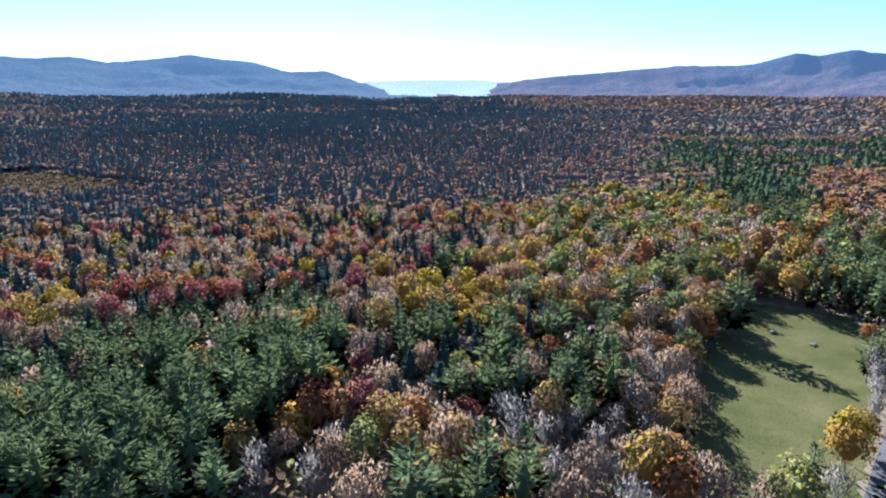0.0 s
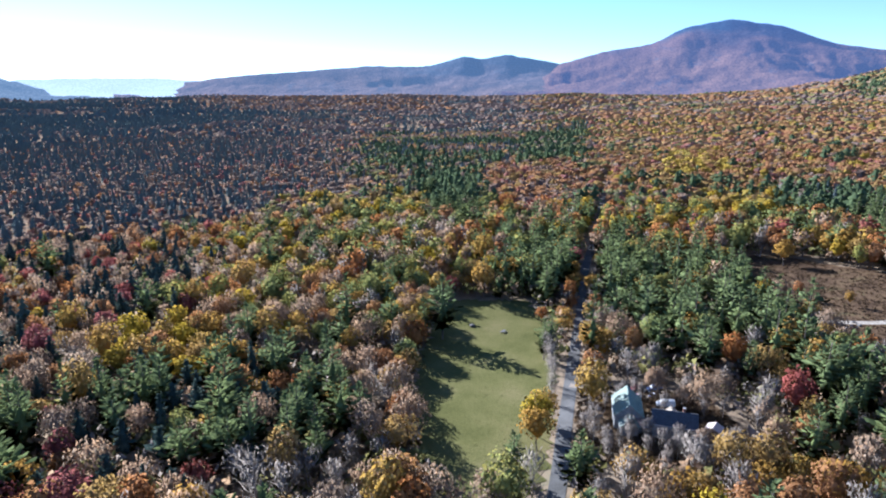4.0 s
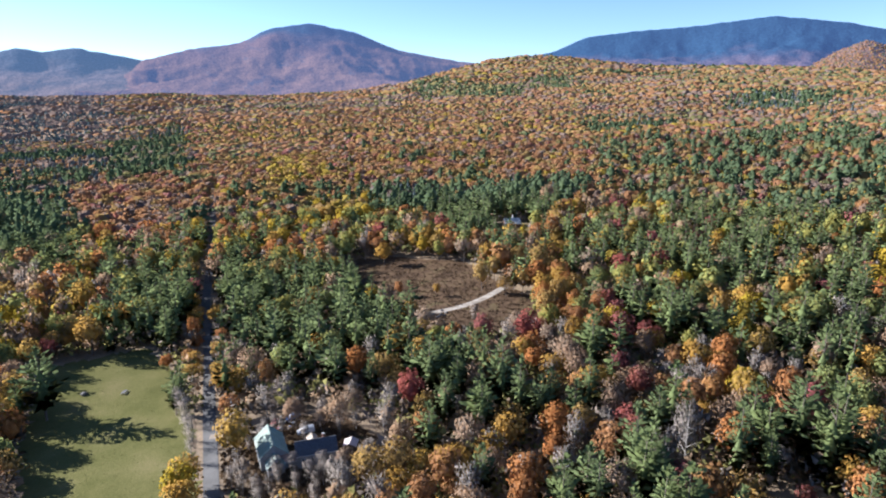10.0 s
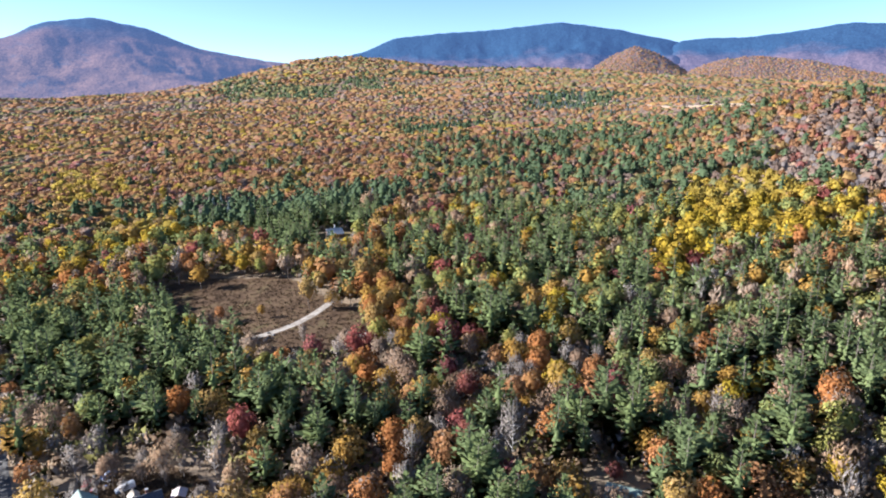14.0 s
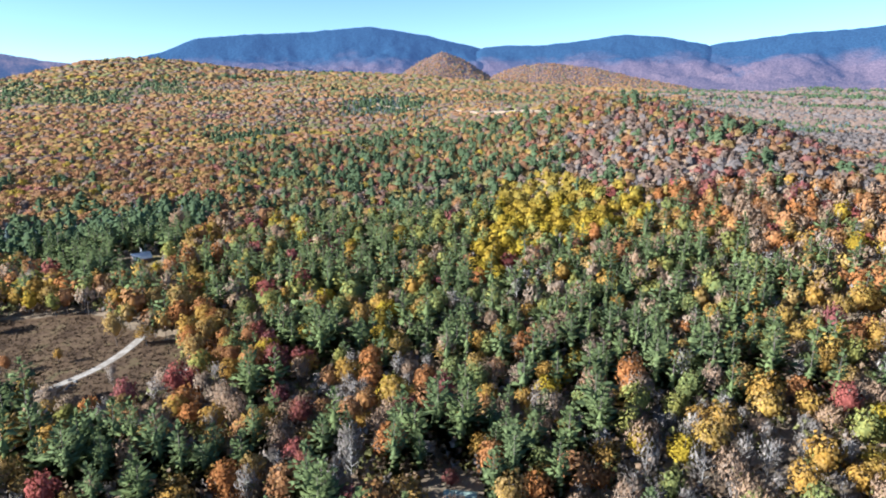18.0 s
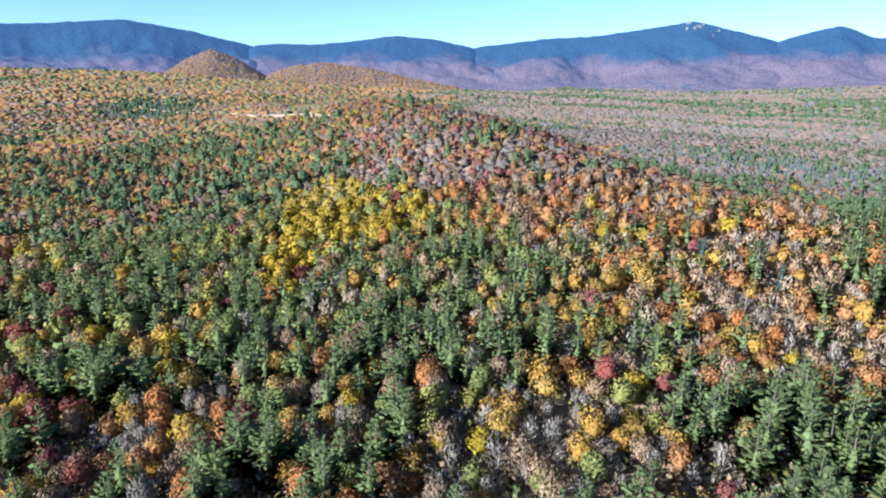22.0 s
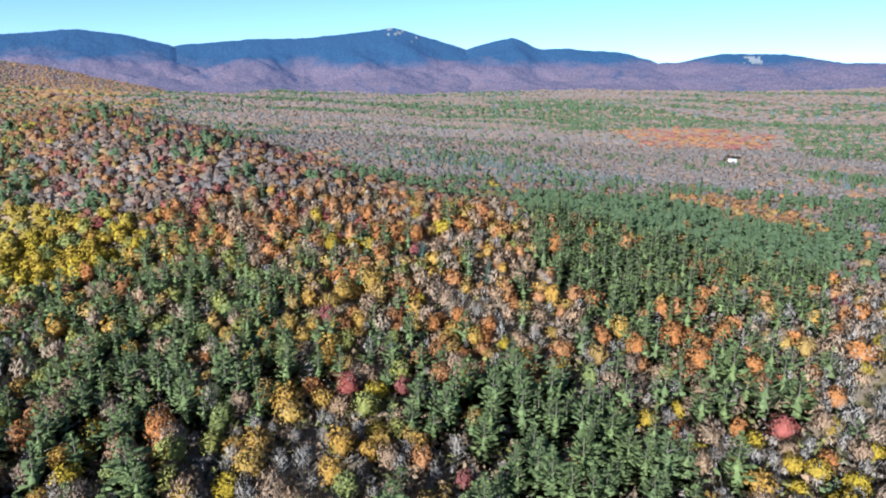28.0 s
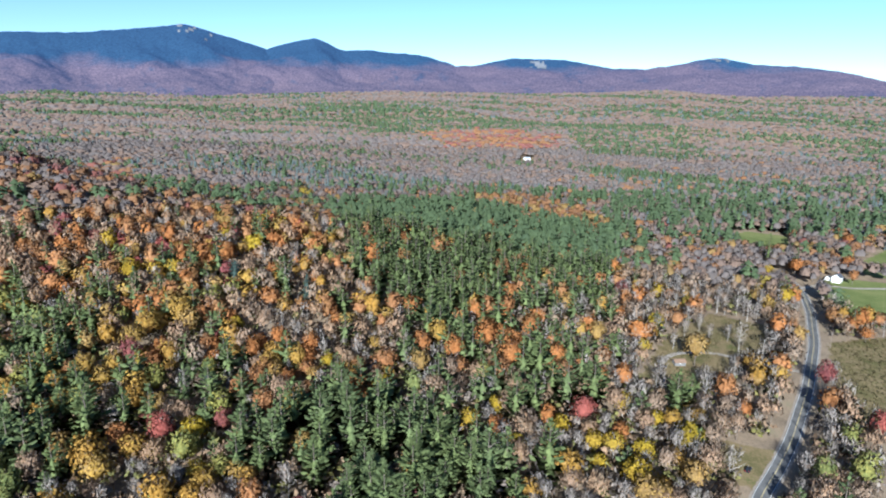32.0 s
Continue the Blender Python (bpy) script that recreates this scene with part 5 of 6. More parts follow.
# trees over the two knolls
for knoll in KNOLLS:
    kv = np.array([v.co for v in knoll.data.vertices])
    kq = np.array([p.vertices for p in knoll.data.polygons])
    f = kq[rng.integers(0, len(kq), 9000)]
    s, t = rng.random((2, len(f), 1))
    at = (kv[f[:, 0]] * (1 - s) + kv[f[:, 1]] * s) * (1 - t) + (kv[f[:, 3]] * (1 - s) + kv[f[:, 2]] * s) * t
    mixed = rng.random(len(at))
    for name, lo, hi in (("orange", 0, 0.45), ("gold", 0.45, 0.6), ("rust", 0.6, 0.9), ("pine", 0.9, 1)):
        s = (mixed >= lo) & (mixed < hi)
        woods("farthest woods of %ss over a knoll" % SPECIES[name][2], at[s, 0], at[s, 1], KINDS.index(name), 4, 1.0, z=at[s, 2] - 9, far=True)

# saplings and brush under the near trees
ux, uy, uk, ud = plant(70, 330, 3.9, 0.85, False)
vx, vy, vk, vd = plant(330, 545, 6.0, 0.95, False)
ux, uy, uk = np.r_[ux, vx], np.r_[uy, vy], np.r_[uk, vk]
lit = (uk != KINDS.index("bare")) | (rng.random(len(uk)) < 0.3)  # little grows under the leafless woods
ux, uy = ux[lit], uy[lit]
BRUSH = (("rust", "low rust-brown brush under the trees", [(0.26, 0.18, 0.12), (0.32, 0.215, 0.135), (0.27, 0.21, 0.15)]),
         ("olive", "low olive brush under the trees", [(0.20, 0.20, 0.075), (0.26, 0.235, 0.085), (0.175, 0.19, 0.08)]),
         ("bare", "leafless brush under the trees", [(0.275, 0.232, 0.20), (0.32, 0.272, 0.235), (0.26, 0.21, 0.18)]))
lot = rng.integers(0, 3, len(ux))
for k, (name, text, colours) in enumerate(BRUSH):
    bush = [(broadleaf(17, 1.9, 0.46 if name == "bare" else 0.62, 7.6, 3.1, 0.04, 4, 0.6), np.zeros((0, 4, 3))) for _ in range(5)]
    brush = woods(text, ux[lot == k], uy[lot == k], KINDS.index(name), 1, 1.25, forms=bush, leaves=foliage(name + "_brush", colours, 0.3, vary=0.3))
    brush.name = "undergrowth"
    tagged(brush, text, "undergrowth", kind="stuff")

# ---- fields, roads and tracks ----


def patch(name, poly, mat, label, category, lift=0.06, cell=3.0):
    """A ground cover with a ragged edge that follows the land."""
    p = np.array(poly, float)
    lo, hi = p.min(0) - 2, p.max(0) + 2
    gx, gy = np.arange(lo[0], hi[0], cell), np.arange(lo[1], hi[1], cell)
    X, Y = np.meshgrid(gx, gy, indexing="ij")
    X, Y = X + rng.uniform(-0.4, 0.4, X.shape) * cell, Y + rng.uniform(-0.4, 0.4, Y.shape) * cell
    f = grid_faces(*X.shape)
    ok = inside(X.ravel()[f].mean(1), Y.ravel()[f].mean(1), poly)
    used, back = np.unique(f[ok], return_inverse=True)
    V = np.stack([X, Y, land(X, Y) + lift], -1).reshape(-1, 3)[used]
    return tagged(new(name, mesh_from(name, V, back.reshape(-1, 4), [mat], True)), label, category, kind="structure")


def ribbon(name, line, width, mat, label, category, lift=0.1, thick=0.12, step=4.0, shift=0.0, taper=0.0):
    """A road strip with thickness along a line, laid on the land."""
    p = np.array(line, float)
    t = np.r_[0, np.cumsum(np.linalg.norm(np.diff(p, axis=0), axis=1))]
    s = np.arange(0, t[-1], step)
    c = np.stack([np.interp(s, t, p[:, 0]), np.interp(s, t, p[:, 1])], -1)
    for _ in range(6):
        c[1:-1] = (c[:-2] + 2 * c[1:-1] + c[2:]) / 4
    d = np.gradient(c, axis=0)
    d /= np.linalg.norm(d, axis=1, keepdims=True)
    nrm = np.stack([d[:, 1], -d[:, 0]], -1)
    girth = (np.clip((t[-1] - s) / taper, 0.08, 1) * np.clip(s / taper, 0.08, 1) if taper else np.ones(len(s)))[:, None]
    rows = []
    for off, low in ((-0.5, thick), (-0.5, 0), (0.5, 0), (0.5, thick)):
        q = c + nrm * (shift + off * width * girth)
        rows.append(np.stack([q[:, 0], q[:, 1], land(q[:, 0], q[:, 1]) + lift - low], -1))
    V = np.stack(rows, 0).reshape(-1, 3)
    me = mesh_from(name, V, grid_faces(4, len(c))[:, ::-1], [mat])
    return tagged(new(name, me), label, category, kind="structure")


patch("meadow", MEADOW, GRASS, "mown green meadow with dry streaks among trees", "meadow")
mid = np.mean(FIELD, axis=0)
patch("scrub_field", [tuple(mid + (np.array(p) - mid) * 1.06) for p in FIELD], HEATH, "brown overgrown scrub field in a clearing", "field")
patch("yard", YARD_A, HEATH, "worn grassy yard behind the old house", "yard")
patch("yard", YARD_B, HAY, "tan mown yard with bare trees round it", "yard")
patch("yard", YARD_C, HAY, "grass verge with a parked car beside the road", "yard")
patch("pasture", PASTURE, HAY, "dry tan pasture beside the road", "field")
patch("hayfield", LAWN_A, LAWN, "green hayfield behind the pines", "field")
patch("hayfield", LAWN_B, LAWN, "green lawn below the white house", "field")
patch("hayfield", LAWN_C, LAWN, "green hayfield above the white house", "field")
patch("yard", CABIN_YARD, HAY, "small grassy yard round the cabin", "yard")
patch("yard", FAR_YARD, LAWN, "grassy yard of a house by the lane", "yard")
patch("marsh", MARSH, HEATH, "tan open marsh among spruces", "marsh", cell=12)
patch("yard", WHITE_YARD, HAY, "pale yard round a white house in the valley", "yard")
patch("yard", SHED_YARD, FLOOR, "dark yard round a green-roofed shed", "yard")
ribbon("lane", ROAD_A, 4.5, ASPHALT, "weathered grey asphalt lane between trees", "road")
ribbon("road", ROAD_B, 6.0, ASPHALT, "grey two-lane asphalt road with painted lines", "road")
ribbon("track", TRACK, 4.2, SAND, "pale sandy track through brown scrub", "track")
ribbon("road_bank", HIGH_ROAD, 4, CANOPY, "brown leaf-strewn bank below the far road", "bank", 11.3, 11.6, 8.0, taper=160)
ribbon("high_road", HIGH_ROAD, 2.6, SAND, "pale sandy road on a bank across the far hillside", "road", 11.5, 0.15, 8.0, taper=160)

# low tufts that roughen the scrub and the pastures
def tufts(label, poly, mat, n, size):
    p = np.array(poly, float)
    lo, hi = p.min(0), p.max(0)
    x, y = rng.uniform(lo[0], hi[0], n), rng.uniform(lo[1], hi[1], n)
    s = inside(x, y, poly) & (off_line(x, y, TRACK) > 3.0) & (off_line(x, y, ROAD_A) > 3.2)
    x, y = x[s], y[s]
    c = np.stack([x, y, land(x, y) + 0.2 * size], -1)
    c = np.repeat(c, 3, 0) + rng.normal(0, 0.35 * size, (3 * len(x), 3)) * [1, 1, 0.25]
    q = clumps(c, np.tile([[0, 0.2, 1.0]], (len(c), 1)), size * rng.uniform(0.6, 1.3, len(c)), 0.7)
    me = mesh_from("tufts", q.reshape(-1, 3), np.arange(len(q) * 4).reshape(-1, 4), [mat], puff=unit(rng.normal(0, 0.35, (len(q) * 4, 3)) + [0, 0, 1]))
    return tagged(new("tufts", me), label, "scrub", kind="stuff")


SCRUB_LEAF = foliage("scrub_leaf", [(0.10, 0.068, 0.045), (0.13, 0.088, 0.055), (0.12, 0.095, 0.055)], 0.3)
tufts("brown knee-high scrub over the field", FIELD, SCRUB_LEAF, 5200, 0.9)
tufts("brown weeds before the old house", HOUSE_FRONT, SCRUB_LEAF, 2600, 1.1)
tufts("brown weeds in the overgrown yard", YARD_A, SCRUB_LEAF, 1500, 0.9)
GRASS_LEAF = foliage("meadow_tussock", [(0.13, 0.13, 0.04), (0.16, 0.145, 0.055), (0.12, 0.125, 0.04)], 0.3)
tufts("low grass tussocks over the meadow", MEADOW, GRASS_LEAF, 2500, 0.3)
HAY_LEAF = foliage("dry_grass", [(0.17, 0.15, 0.07), (0.24, 0.19, 0.10), (0.14, 0.15, 0.06)], 0.3)
tufts("tan tussocks in the mown yard", YARD_B, HAY_LEAF, 2600, 0.8)
tufts("dry tussocks in the pasture", PASTURE, HAY_LEAF, 6000, 0.9)
tufts("brown tussocks in the marsh", MARSH, SCRUB_LEAF, 2600, 3.0)

# ---- buildings ----
GREY_BOARD = plain("grey_weathered_board", (0.30, 0.30, 0.30), 0.85, vary=0.2)
WHITE_PAINT = plain("white_paint", (0.78, 0.78, 0.76), 0.6, vary=0.06)
BROWN_BOARD = plain("brown_board", (0.20, 0.13, 0.09), 0.85, vary=0.2)
GREEN_METAL = plain("pale_green_metal_roof", (0.25, 0.32, 0.275), 0.6, 0.3, vary=0.12, scale=0.6)
DARK_SHINGLE = plain("dark_shingle", (0.07, 0.075, 0.09), 0.85, vary=0.25)
BROWN_SHINGLE = plain("brown_shingle", (0.27, 0.18, 0.15), 0.85, vary=0.2)
TAN_SHINGLE = plain("tan_shingle", (0.46, 0.39, 0.31), 0.85, vary=0.12)
PINK_SHINGLE = plain("faded_pink_shingle", (0.50, 0.42, 0.40), 0.85, vary=0.12)
SILVER = plain("silver_metal_roof", (0.40, 0.42, 0.45), 0.5, 0.5, 0.1, vary=0.1)
BRICK = plain("chimney_brick", (0.30, 0.15, 0.11), 0.9, vary=0.2)
GLASS = plain("window_glass", (0.03, 0.035, 0.045), 0.08, 0.6, vary=0.1)
DARK = plain("dark_trim", (0.04, 0.04, 0.045), 0.6)
WOOD = plain("pole_wood", (0.20, 0.16, 0.13), 0.85, vary=0.2)
STEEL = plain("galvanised_steel", (0.5, 0.5, 0.5), 0.4, 0.5, 0.8)


def part(name, bm, mat, parent, label=""):
    """One mesh object under a thing or a part."""
    me = bpy.data.meshes.new(name)
    bm.normal_update()
    bm.to_mesh(me)
    bm.free()
    me.materials.append(mat)
    ob = new(name, me)
    ob.parent = parent
    return tagged(ob, label)


def block(size, at=(0, 0, 0), bevel=0.02, turn=None):
    """A box with softened edges, its centre at at."""
    bm = bmesh.new()
    bmesh.ops.create_cube(bm, size=1.0)
    bmesh.ops.scale(bm, vec=size, verts=bm.verts)
    if bevel:
        bmesh.ops.bevel(bm, geom=bm.edges[:], offset=min(bevel, min(size) * 0.3), segments=1, affect="EDGES")
    if turn is not None:
        bmesh.ops.transform(bm, matrix=turn, verts=bm.verts)
    bmesh.ops.translate(bm, vec=at, verts=bm.verts)
    return bm


def rod(r0, r1, length, at=(0, 0, 0), turn=None, seg=10):
    bm = bmesh.new()
    bmesh.ops.create_cone(bm, cap_ends=True, segments=seg, radius1=r0, radius2=r1, depth=length)
    if turn is not None:
        bmesh.ops.transform(bm, matrix=turn, verts=bm.verts)
    bmesh.ops.translate(bm, vec=at, verts=bm.verts)
    return bm


def prism(length, width, eave, ridge):
    """Walls of a gabled building as one hollow-looking shell, along x, with its base sunk a little."""
    bm = bmesh.new()
    rows = []
    for x in (-length / 2, length / 2):
        rows.append([bm.verts.new((x, y, z)) for y, z in ((-width / 2, -0.8), (width / 2, -0.8), (width / 2, eave), (0, ridge), (-width / 2, eave))])
    bm.faces.new(rows[0][::-1])
    bm.faces.new(rows[1])
    for k in range(5):
        bm.faces.new((rows[0][k], rows[0][(k + 1) % 5], rows[1][(k + 1) % 5], rows[1][k]))
    return bm


def roof_slab(length, width, eave, ridge, side, over=0.35, thick=0.16):
    """One slope of a gabled roof with thickness and overhang."""
    bm = bmesh.new()
    slope = (ridge - eave) / (width / 2)
    pts = []
    for x in (-length / 2 - over, length / 2 + over):
        for y, lift in ((0, 0.02), (width / 2 + over, 0.02), (width / 2 + over, thick), (0, thick)):
            pts.append(bm.verts.new((x, side * y, ridge - slope * y + lift)))
    a, b = pts[:4], pts[4:]
    bm.faces.new(a)
    bm.faces.new(b[::-1])
    for k in range(4):
        bm.faces.new((a[k], b[k], b[(k + 1) % 4], a[(k + 1) % 4]))
    bmesh.ops.recalc_face_normals(bm, faces=bm.faces[:])
    return bm


def window(parent, x, y, z, w, h, face):
    """A window on a long wall (face -1 or 1) or a gable end (face 'a' or 'b')."""
    along = face in (-1, 1)
    size = (w, 0.1, h) if along else (0.1, w, h)
    inner = (w - 0.16, 0.06, h - 0.16) if along else (0.06, w - 0.16, h - 0.16)
    fr = part("window", block(size, (x, y, z), 0.01), WHITE_PAINT, parent, "white-framed sash window")
    n = (0, face * 0.04, 0) if along else ((0.04 if face == "b" else -0.04), 0, 0)
    part("pane", block(inner, (x + n[0], y + n[1], z), 0), GLASS, fr, "dark window pane")
    bar = (w - 0.1, 0.05, 0.05) if along else (0.05, w - 0.1, 0.05)
    part("glazing_bar", block(bar, (x + 1.6 * n[0], y + 1.6 * n[1], z), 0), WHITE_PAINT, fr)


def house(name, label, category, x, y, turn, length, width, eave, ridge, wall, roof, windows=(), door=None, chimney=None, ribs=0, lift=0.0, trim=None):
    """A gabled building: walls, two roof slopes with ridge cap, eaves boards, windows, door and chimney."""
    root = tagged(new(name), label, category)
    root.matrix_basis = pose(x, y, height(x, y) + lift, 0, 0, turn)
    part("wall", prism(length, width, eave, ridge), wall, root)
    for side in (-1, 1):
        sl = part("roof", roof_slab(length, width, eave, ridge, side), roof, root)
        ang = math.atan2(ridge - eave, width / 2)
        for k in range(ribs):
            xx = -length / 2 + (k + 0.5) * length / ribs
            ln = (width / 2 + 0.3) / math.cos(ang)
            m = Matrix.Rotation(-side * ang, 4, "X")
            part("roof_rib", block((0.06, ln, 0.06), (xx, side * (width / 4 + 0.15), (ridge + eave) / 2 + 0.1), 0, m), roof, sl)
        part("fascia", block((length + 0.7, 0.05, 0.2), (0, side * (width / 2 + 0.36), eave - 0.36 * (ridge - eave) / (width / 2) + 0.02), 0.01), trim or WHITE_PAINT, root, "painted eaves board")
    part("ridge_cap", block((length + 0.72, 0.3, 0.06), (0, 0, ridge + 0.17), 0.02), roof, root)
    for face, u, z, w, h in windows:
        if face in (-1, 1):
            window(root, u, face * (width / 2 + 0.03), z, w, h, face)
        else:
            window(root, (length / 2 + 0.03) * (1 if face == "b" else -1), u, z, w, h, face)
    if door:
        face, u = door
        d = part("door", block((0.95, 0.1, 2.05), (u, face * (width / 2 + 0.03), 1.0), 0.02), BROWN_BOARD, root, "brown plank door")
        part("door_handle", block((0.05, 0.05, 0.14), (u + 0.36, face * (width / 2 + 0.1), 1.0), 0.01), STEEL, d, "steel handle")
    if chimney:
        cx, cy, ch, mat = chimney
        c = part("chimney", block((0.7, 0.7, ch), (cx, cy, ridge - 0.4 + ch / 2), 0.03), mat, root)
        part("chimney_cap", block((0.86, 0.86, 0.1), (cx, cy, ridge - 0.35 + ch), 0.02), GREY_BOARD, c)
    return root


def flat_rows(face, n, span, z, w=0.9, h=1.3):
    return [(face, -span / 2 + (k + 0.5) * span / n, z, w, h) for k in range(n)]


house("barn", "weathered barn with a pale green metal roof", "barn", 140.2, 118.2, 46, 12.5, 8.2, 4.4, 8.0, GREY_BOARD, GREEN_METAL, flat_rows("a", 2, 5, 2.2) + flat_rows(-1, 3, 10, 2.2), ribs=18)
house("farmhouse", "grey clapboard farmhouse with dark shingle roof", "house", 144.4, 104.6, -49, 12.0, 7.0, 4.3, 7.0, GREY_BOARD, DARK_SHINGLE, flat_rows(-1, 4, 11, 2.4) + flat_rows("b", 2, 5, 2.3), (-1, 0.6), (2.5, 0.6, 1.6, BRICK), ribs=0)
house("porch_wing", "low wing with a faded brown roof beside the barn", "house wing", 139.2, 111.0, -49, 4.6, 4.6, 2.6, 4.0, GREY_BOARD, BROWN_SHINGLE, flat_rows(-1, 2, 4, 1.5, 0.8, 1.0))
house("barn_wing", "lower end of the barn with pale green metal roof", "barn", 134.6, 112.4, 46, 4.2, 5.0, 3.0, 5.2, GREY_BOARD, GREEN_METAL, flat_rows("a", 1, 3, 1.6), ribs=6)
house("garden_shed", "small white shed with a tan roof", "shed", 151.0, 110.6, 40, 3.0, 2.6, 2.2, 3.4, WHITE_PAINT, TAN_SHINGLE, [("a", 0, 1.5, 0.6, 0.7)])
house("wood_shed", "small shed with a faded pink roof", "shed", 153.2, 97.6, 20, 3.8, 3.6, 2.2, 3.0, BROWN_BOARD, PINK_SHINGLE, [(-1, 0, 1.3, 0.7, 0.6)])
house("green_roofed_house", "house with a green metal roof among pines", "house", 165.6, -32.4, 72, 9.5, 8.0, 3.0, 5.4, BROWN_BOARD, GREEN_METAL, flat_rows(-1, 3, 8, 1.7) + flat_rows("a", 2, 5, 1.7), (1, 0), ribs=14)
house("cabin", "dark cabin with a silver metal roof and white chimney", "cabin", 453, 138, -58, 12.0, 9.5, 3.2, 6.4, BROWN_BOARD, SILVER, flat_rows("a", 3, 9, 1.7), (-1, 0), (1.0, 1.2, 3.0, WHITE_PAINT), ribs=12)
house("white_house", "white house with a grey roof beside the lane", "house", 463, 412, 40, 10.0, 8.0, 4.6, 7.4, WHITE_PAINT, DARK_SHINGLE, flat_rows(-1, 3, 9, 1.7) + flat_rows("a", 2, 5, 1.7), (-1, 1.5), (2, 0, 1.5, BRICK))
house("garage", "small white garage beside the lane", "garage", 470, 425, 40, 6.0, 6.0, 2.8, 4.6, WHITE_PAINT, DARK_SHINGLE, flat_rows(-1, 2, 5, 1.5))
GREY_PLANK = plain("grey_plank", (0.16, 0.155, 0.15), 0.85, vary=0.2)
house("white_farmhouse", "white farmhouse with a dark roof above a lawn", "house", -148.5, -600, 65, 9.5, 6.6, 4.6, 7.2, WHITE_PAINT, DARK_SHINGLE, flat_rows("b", 2, 5, 1.7) + flat_rows("b", 2, 4, 4.0) + flat_rows(1, 3, 8, 2.2), (1, 1.4), (-2, 0, 1.8, BRICK))
house("porch", "white porch wing of the farmhouse", "house wing", -142.5, -603, 65, 4.0, 4.4, 2.6, 3.9, WHITE_PAINT, DARK_SHINGLE, flat_rows("b", 2, 4, 1.5))
house("valley_house", "large white house with a pale roof in the valley woods", "house", 283, -1368, 10, 14.5, 8.0, 3.6, 6.4, WHITE_PAINT, SILVER, flat_rows(1, 5, 13, 1.7), (1, 0), (4, 0, 2, BRICK))
house("log_shed", "weathered dark plank shed at the edge of the yard", "shed", -17, -350, 24, 6.0, 4.0, 2.2, 3.3, GREY_PLANK, BROWN_BOARD, [(1, 0, 1.3, 0.6, 0.6)], trim=BROWN_BOARD)

# a solar panel frame beside the green-roofed house
rack = tagged(new("solar_rack"), "dark solar panels on a steel rack", "solar panel")
rack.matrix_basis = pose(168.2, -22.4, height(168.2, -22.4), 0, 0, 20)
for k in range(3):
    part("panel", block((1.6, 1.0, 0.05), (0, -1.1 + 1.1 * k, 1.5), 0.01, Matrix.Rotation(radians(35), 4, "Y")), GLASS, rack, "dark glass solar panel")
for k in (-1, 1):
    part("leg", block((0.08, 0.08, 1.5), (0.3, k, 0.75), 0.01), STEEL, rack)
    part("rail", block((1.5, 0.07, 0.07), (0, k, 1.42), 0.01, Matrix.Rotation(radians(35), 4, "Y")), STEEL, rack)

# ---- vehicles ----


def vehicle(name, label, category, x, y, turn, paint, profile, length, width, wheels=(0.18, 0.8), glass=()):
    """A parked vehicle from its side profile (x along, z up), with wheels, windows, lights and bumpers."""
    root = tagged(new(name), label, category)
    root.matrix_basis = pose(x, y, height(x, y) + 0.06, 0, 0, turn)
    bm = bmesh.new()
    rows = []
    for s in (-1, -0.86, 0.86, 1):
        inset = 0.0 if abs(s) < 1 else 0.07
        rows.append([bm.verts.new((px * length, s * width / 2 * (1 - 0.10 * max(0, pz - 1.0)), pz - inset * (pz > 0.5))) for px, pz in profile])
    n = len(profile)
    for a, b in zip(rows, rows[1:]):
        for k in range(n):
            bm.faces.new((a[k], a[(k + 1) % n], b[(k + 1) % n], b[k]))
    bm.faces.new(rows[0][::-1])
    bm.faces.new(rows[-1])
    bmesh.ops.recalc_face_normals(bm, faces=bm.faces[:])
    part("body", bm, paint, root)
    side = Matrix.Rotation(radians(90), 4, "X")
    for wx in wheels:
        for s in (-1, 1):
            w = part("wheel", rod(0.34, 0.34, 0.24, ((wx - 0.0) * length, s * (width / 2 - 0.1), 0.34), side, 16), DARK, root, "black tyre")
            part("rim", rod(0.2, 0.18, 0.05, (wx * length, s * (width / 2 + 0.03), 0.34), side, 12), STEEL, w, "steel rim")
    for gx, gz, gw, gh in glass:
        for s in (-1, 1):
            part("side_window", block((gw, 0.04, gh), (gx * length, s * (width / 2 * (1 - 0.10 * max(0, gz - 1.0)) - 0.005), gz), 0.01), GLASS, root, "dark side window")
    for s in (-1, 1):
        part("headlight", block((0.08, 0.3, 0.16), (0.0, s * (width / 2 - 0.28), 0.72), 0.02), STEEL, root, "clear headlight")
        part("tail_light", block((0.06, 0.16, 0.3), (length, s * (width / 2 - 0.16), 0.9), 0.02), plain("tail_light", (0.4, 0.02, 0.02), 0.3), root, "red tail light")
    part("front_bumper", block((0.16, width * 0.94, 0.22), (-0.03, 0, 0.42), 0.04), DARK, root)
    part("rear_bumper", block((0.16, width * 0.94, 0.2), (length + 0.03, 0, 0.42), 0.04), DARK, root)
    return root


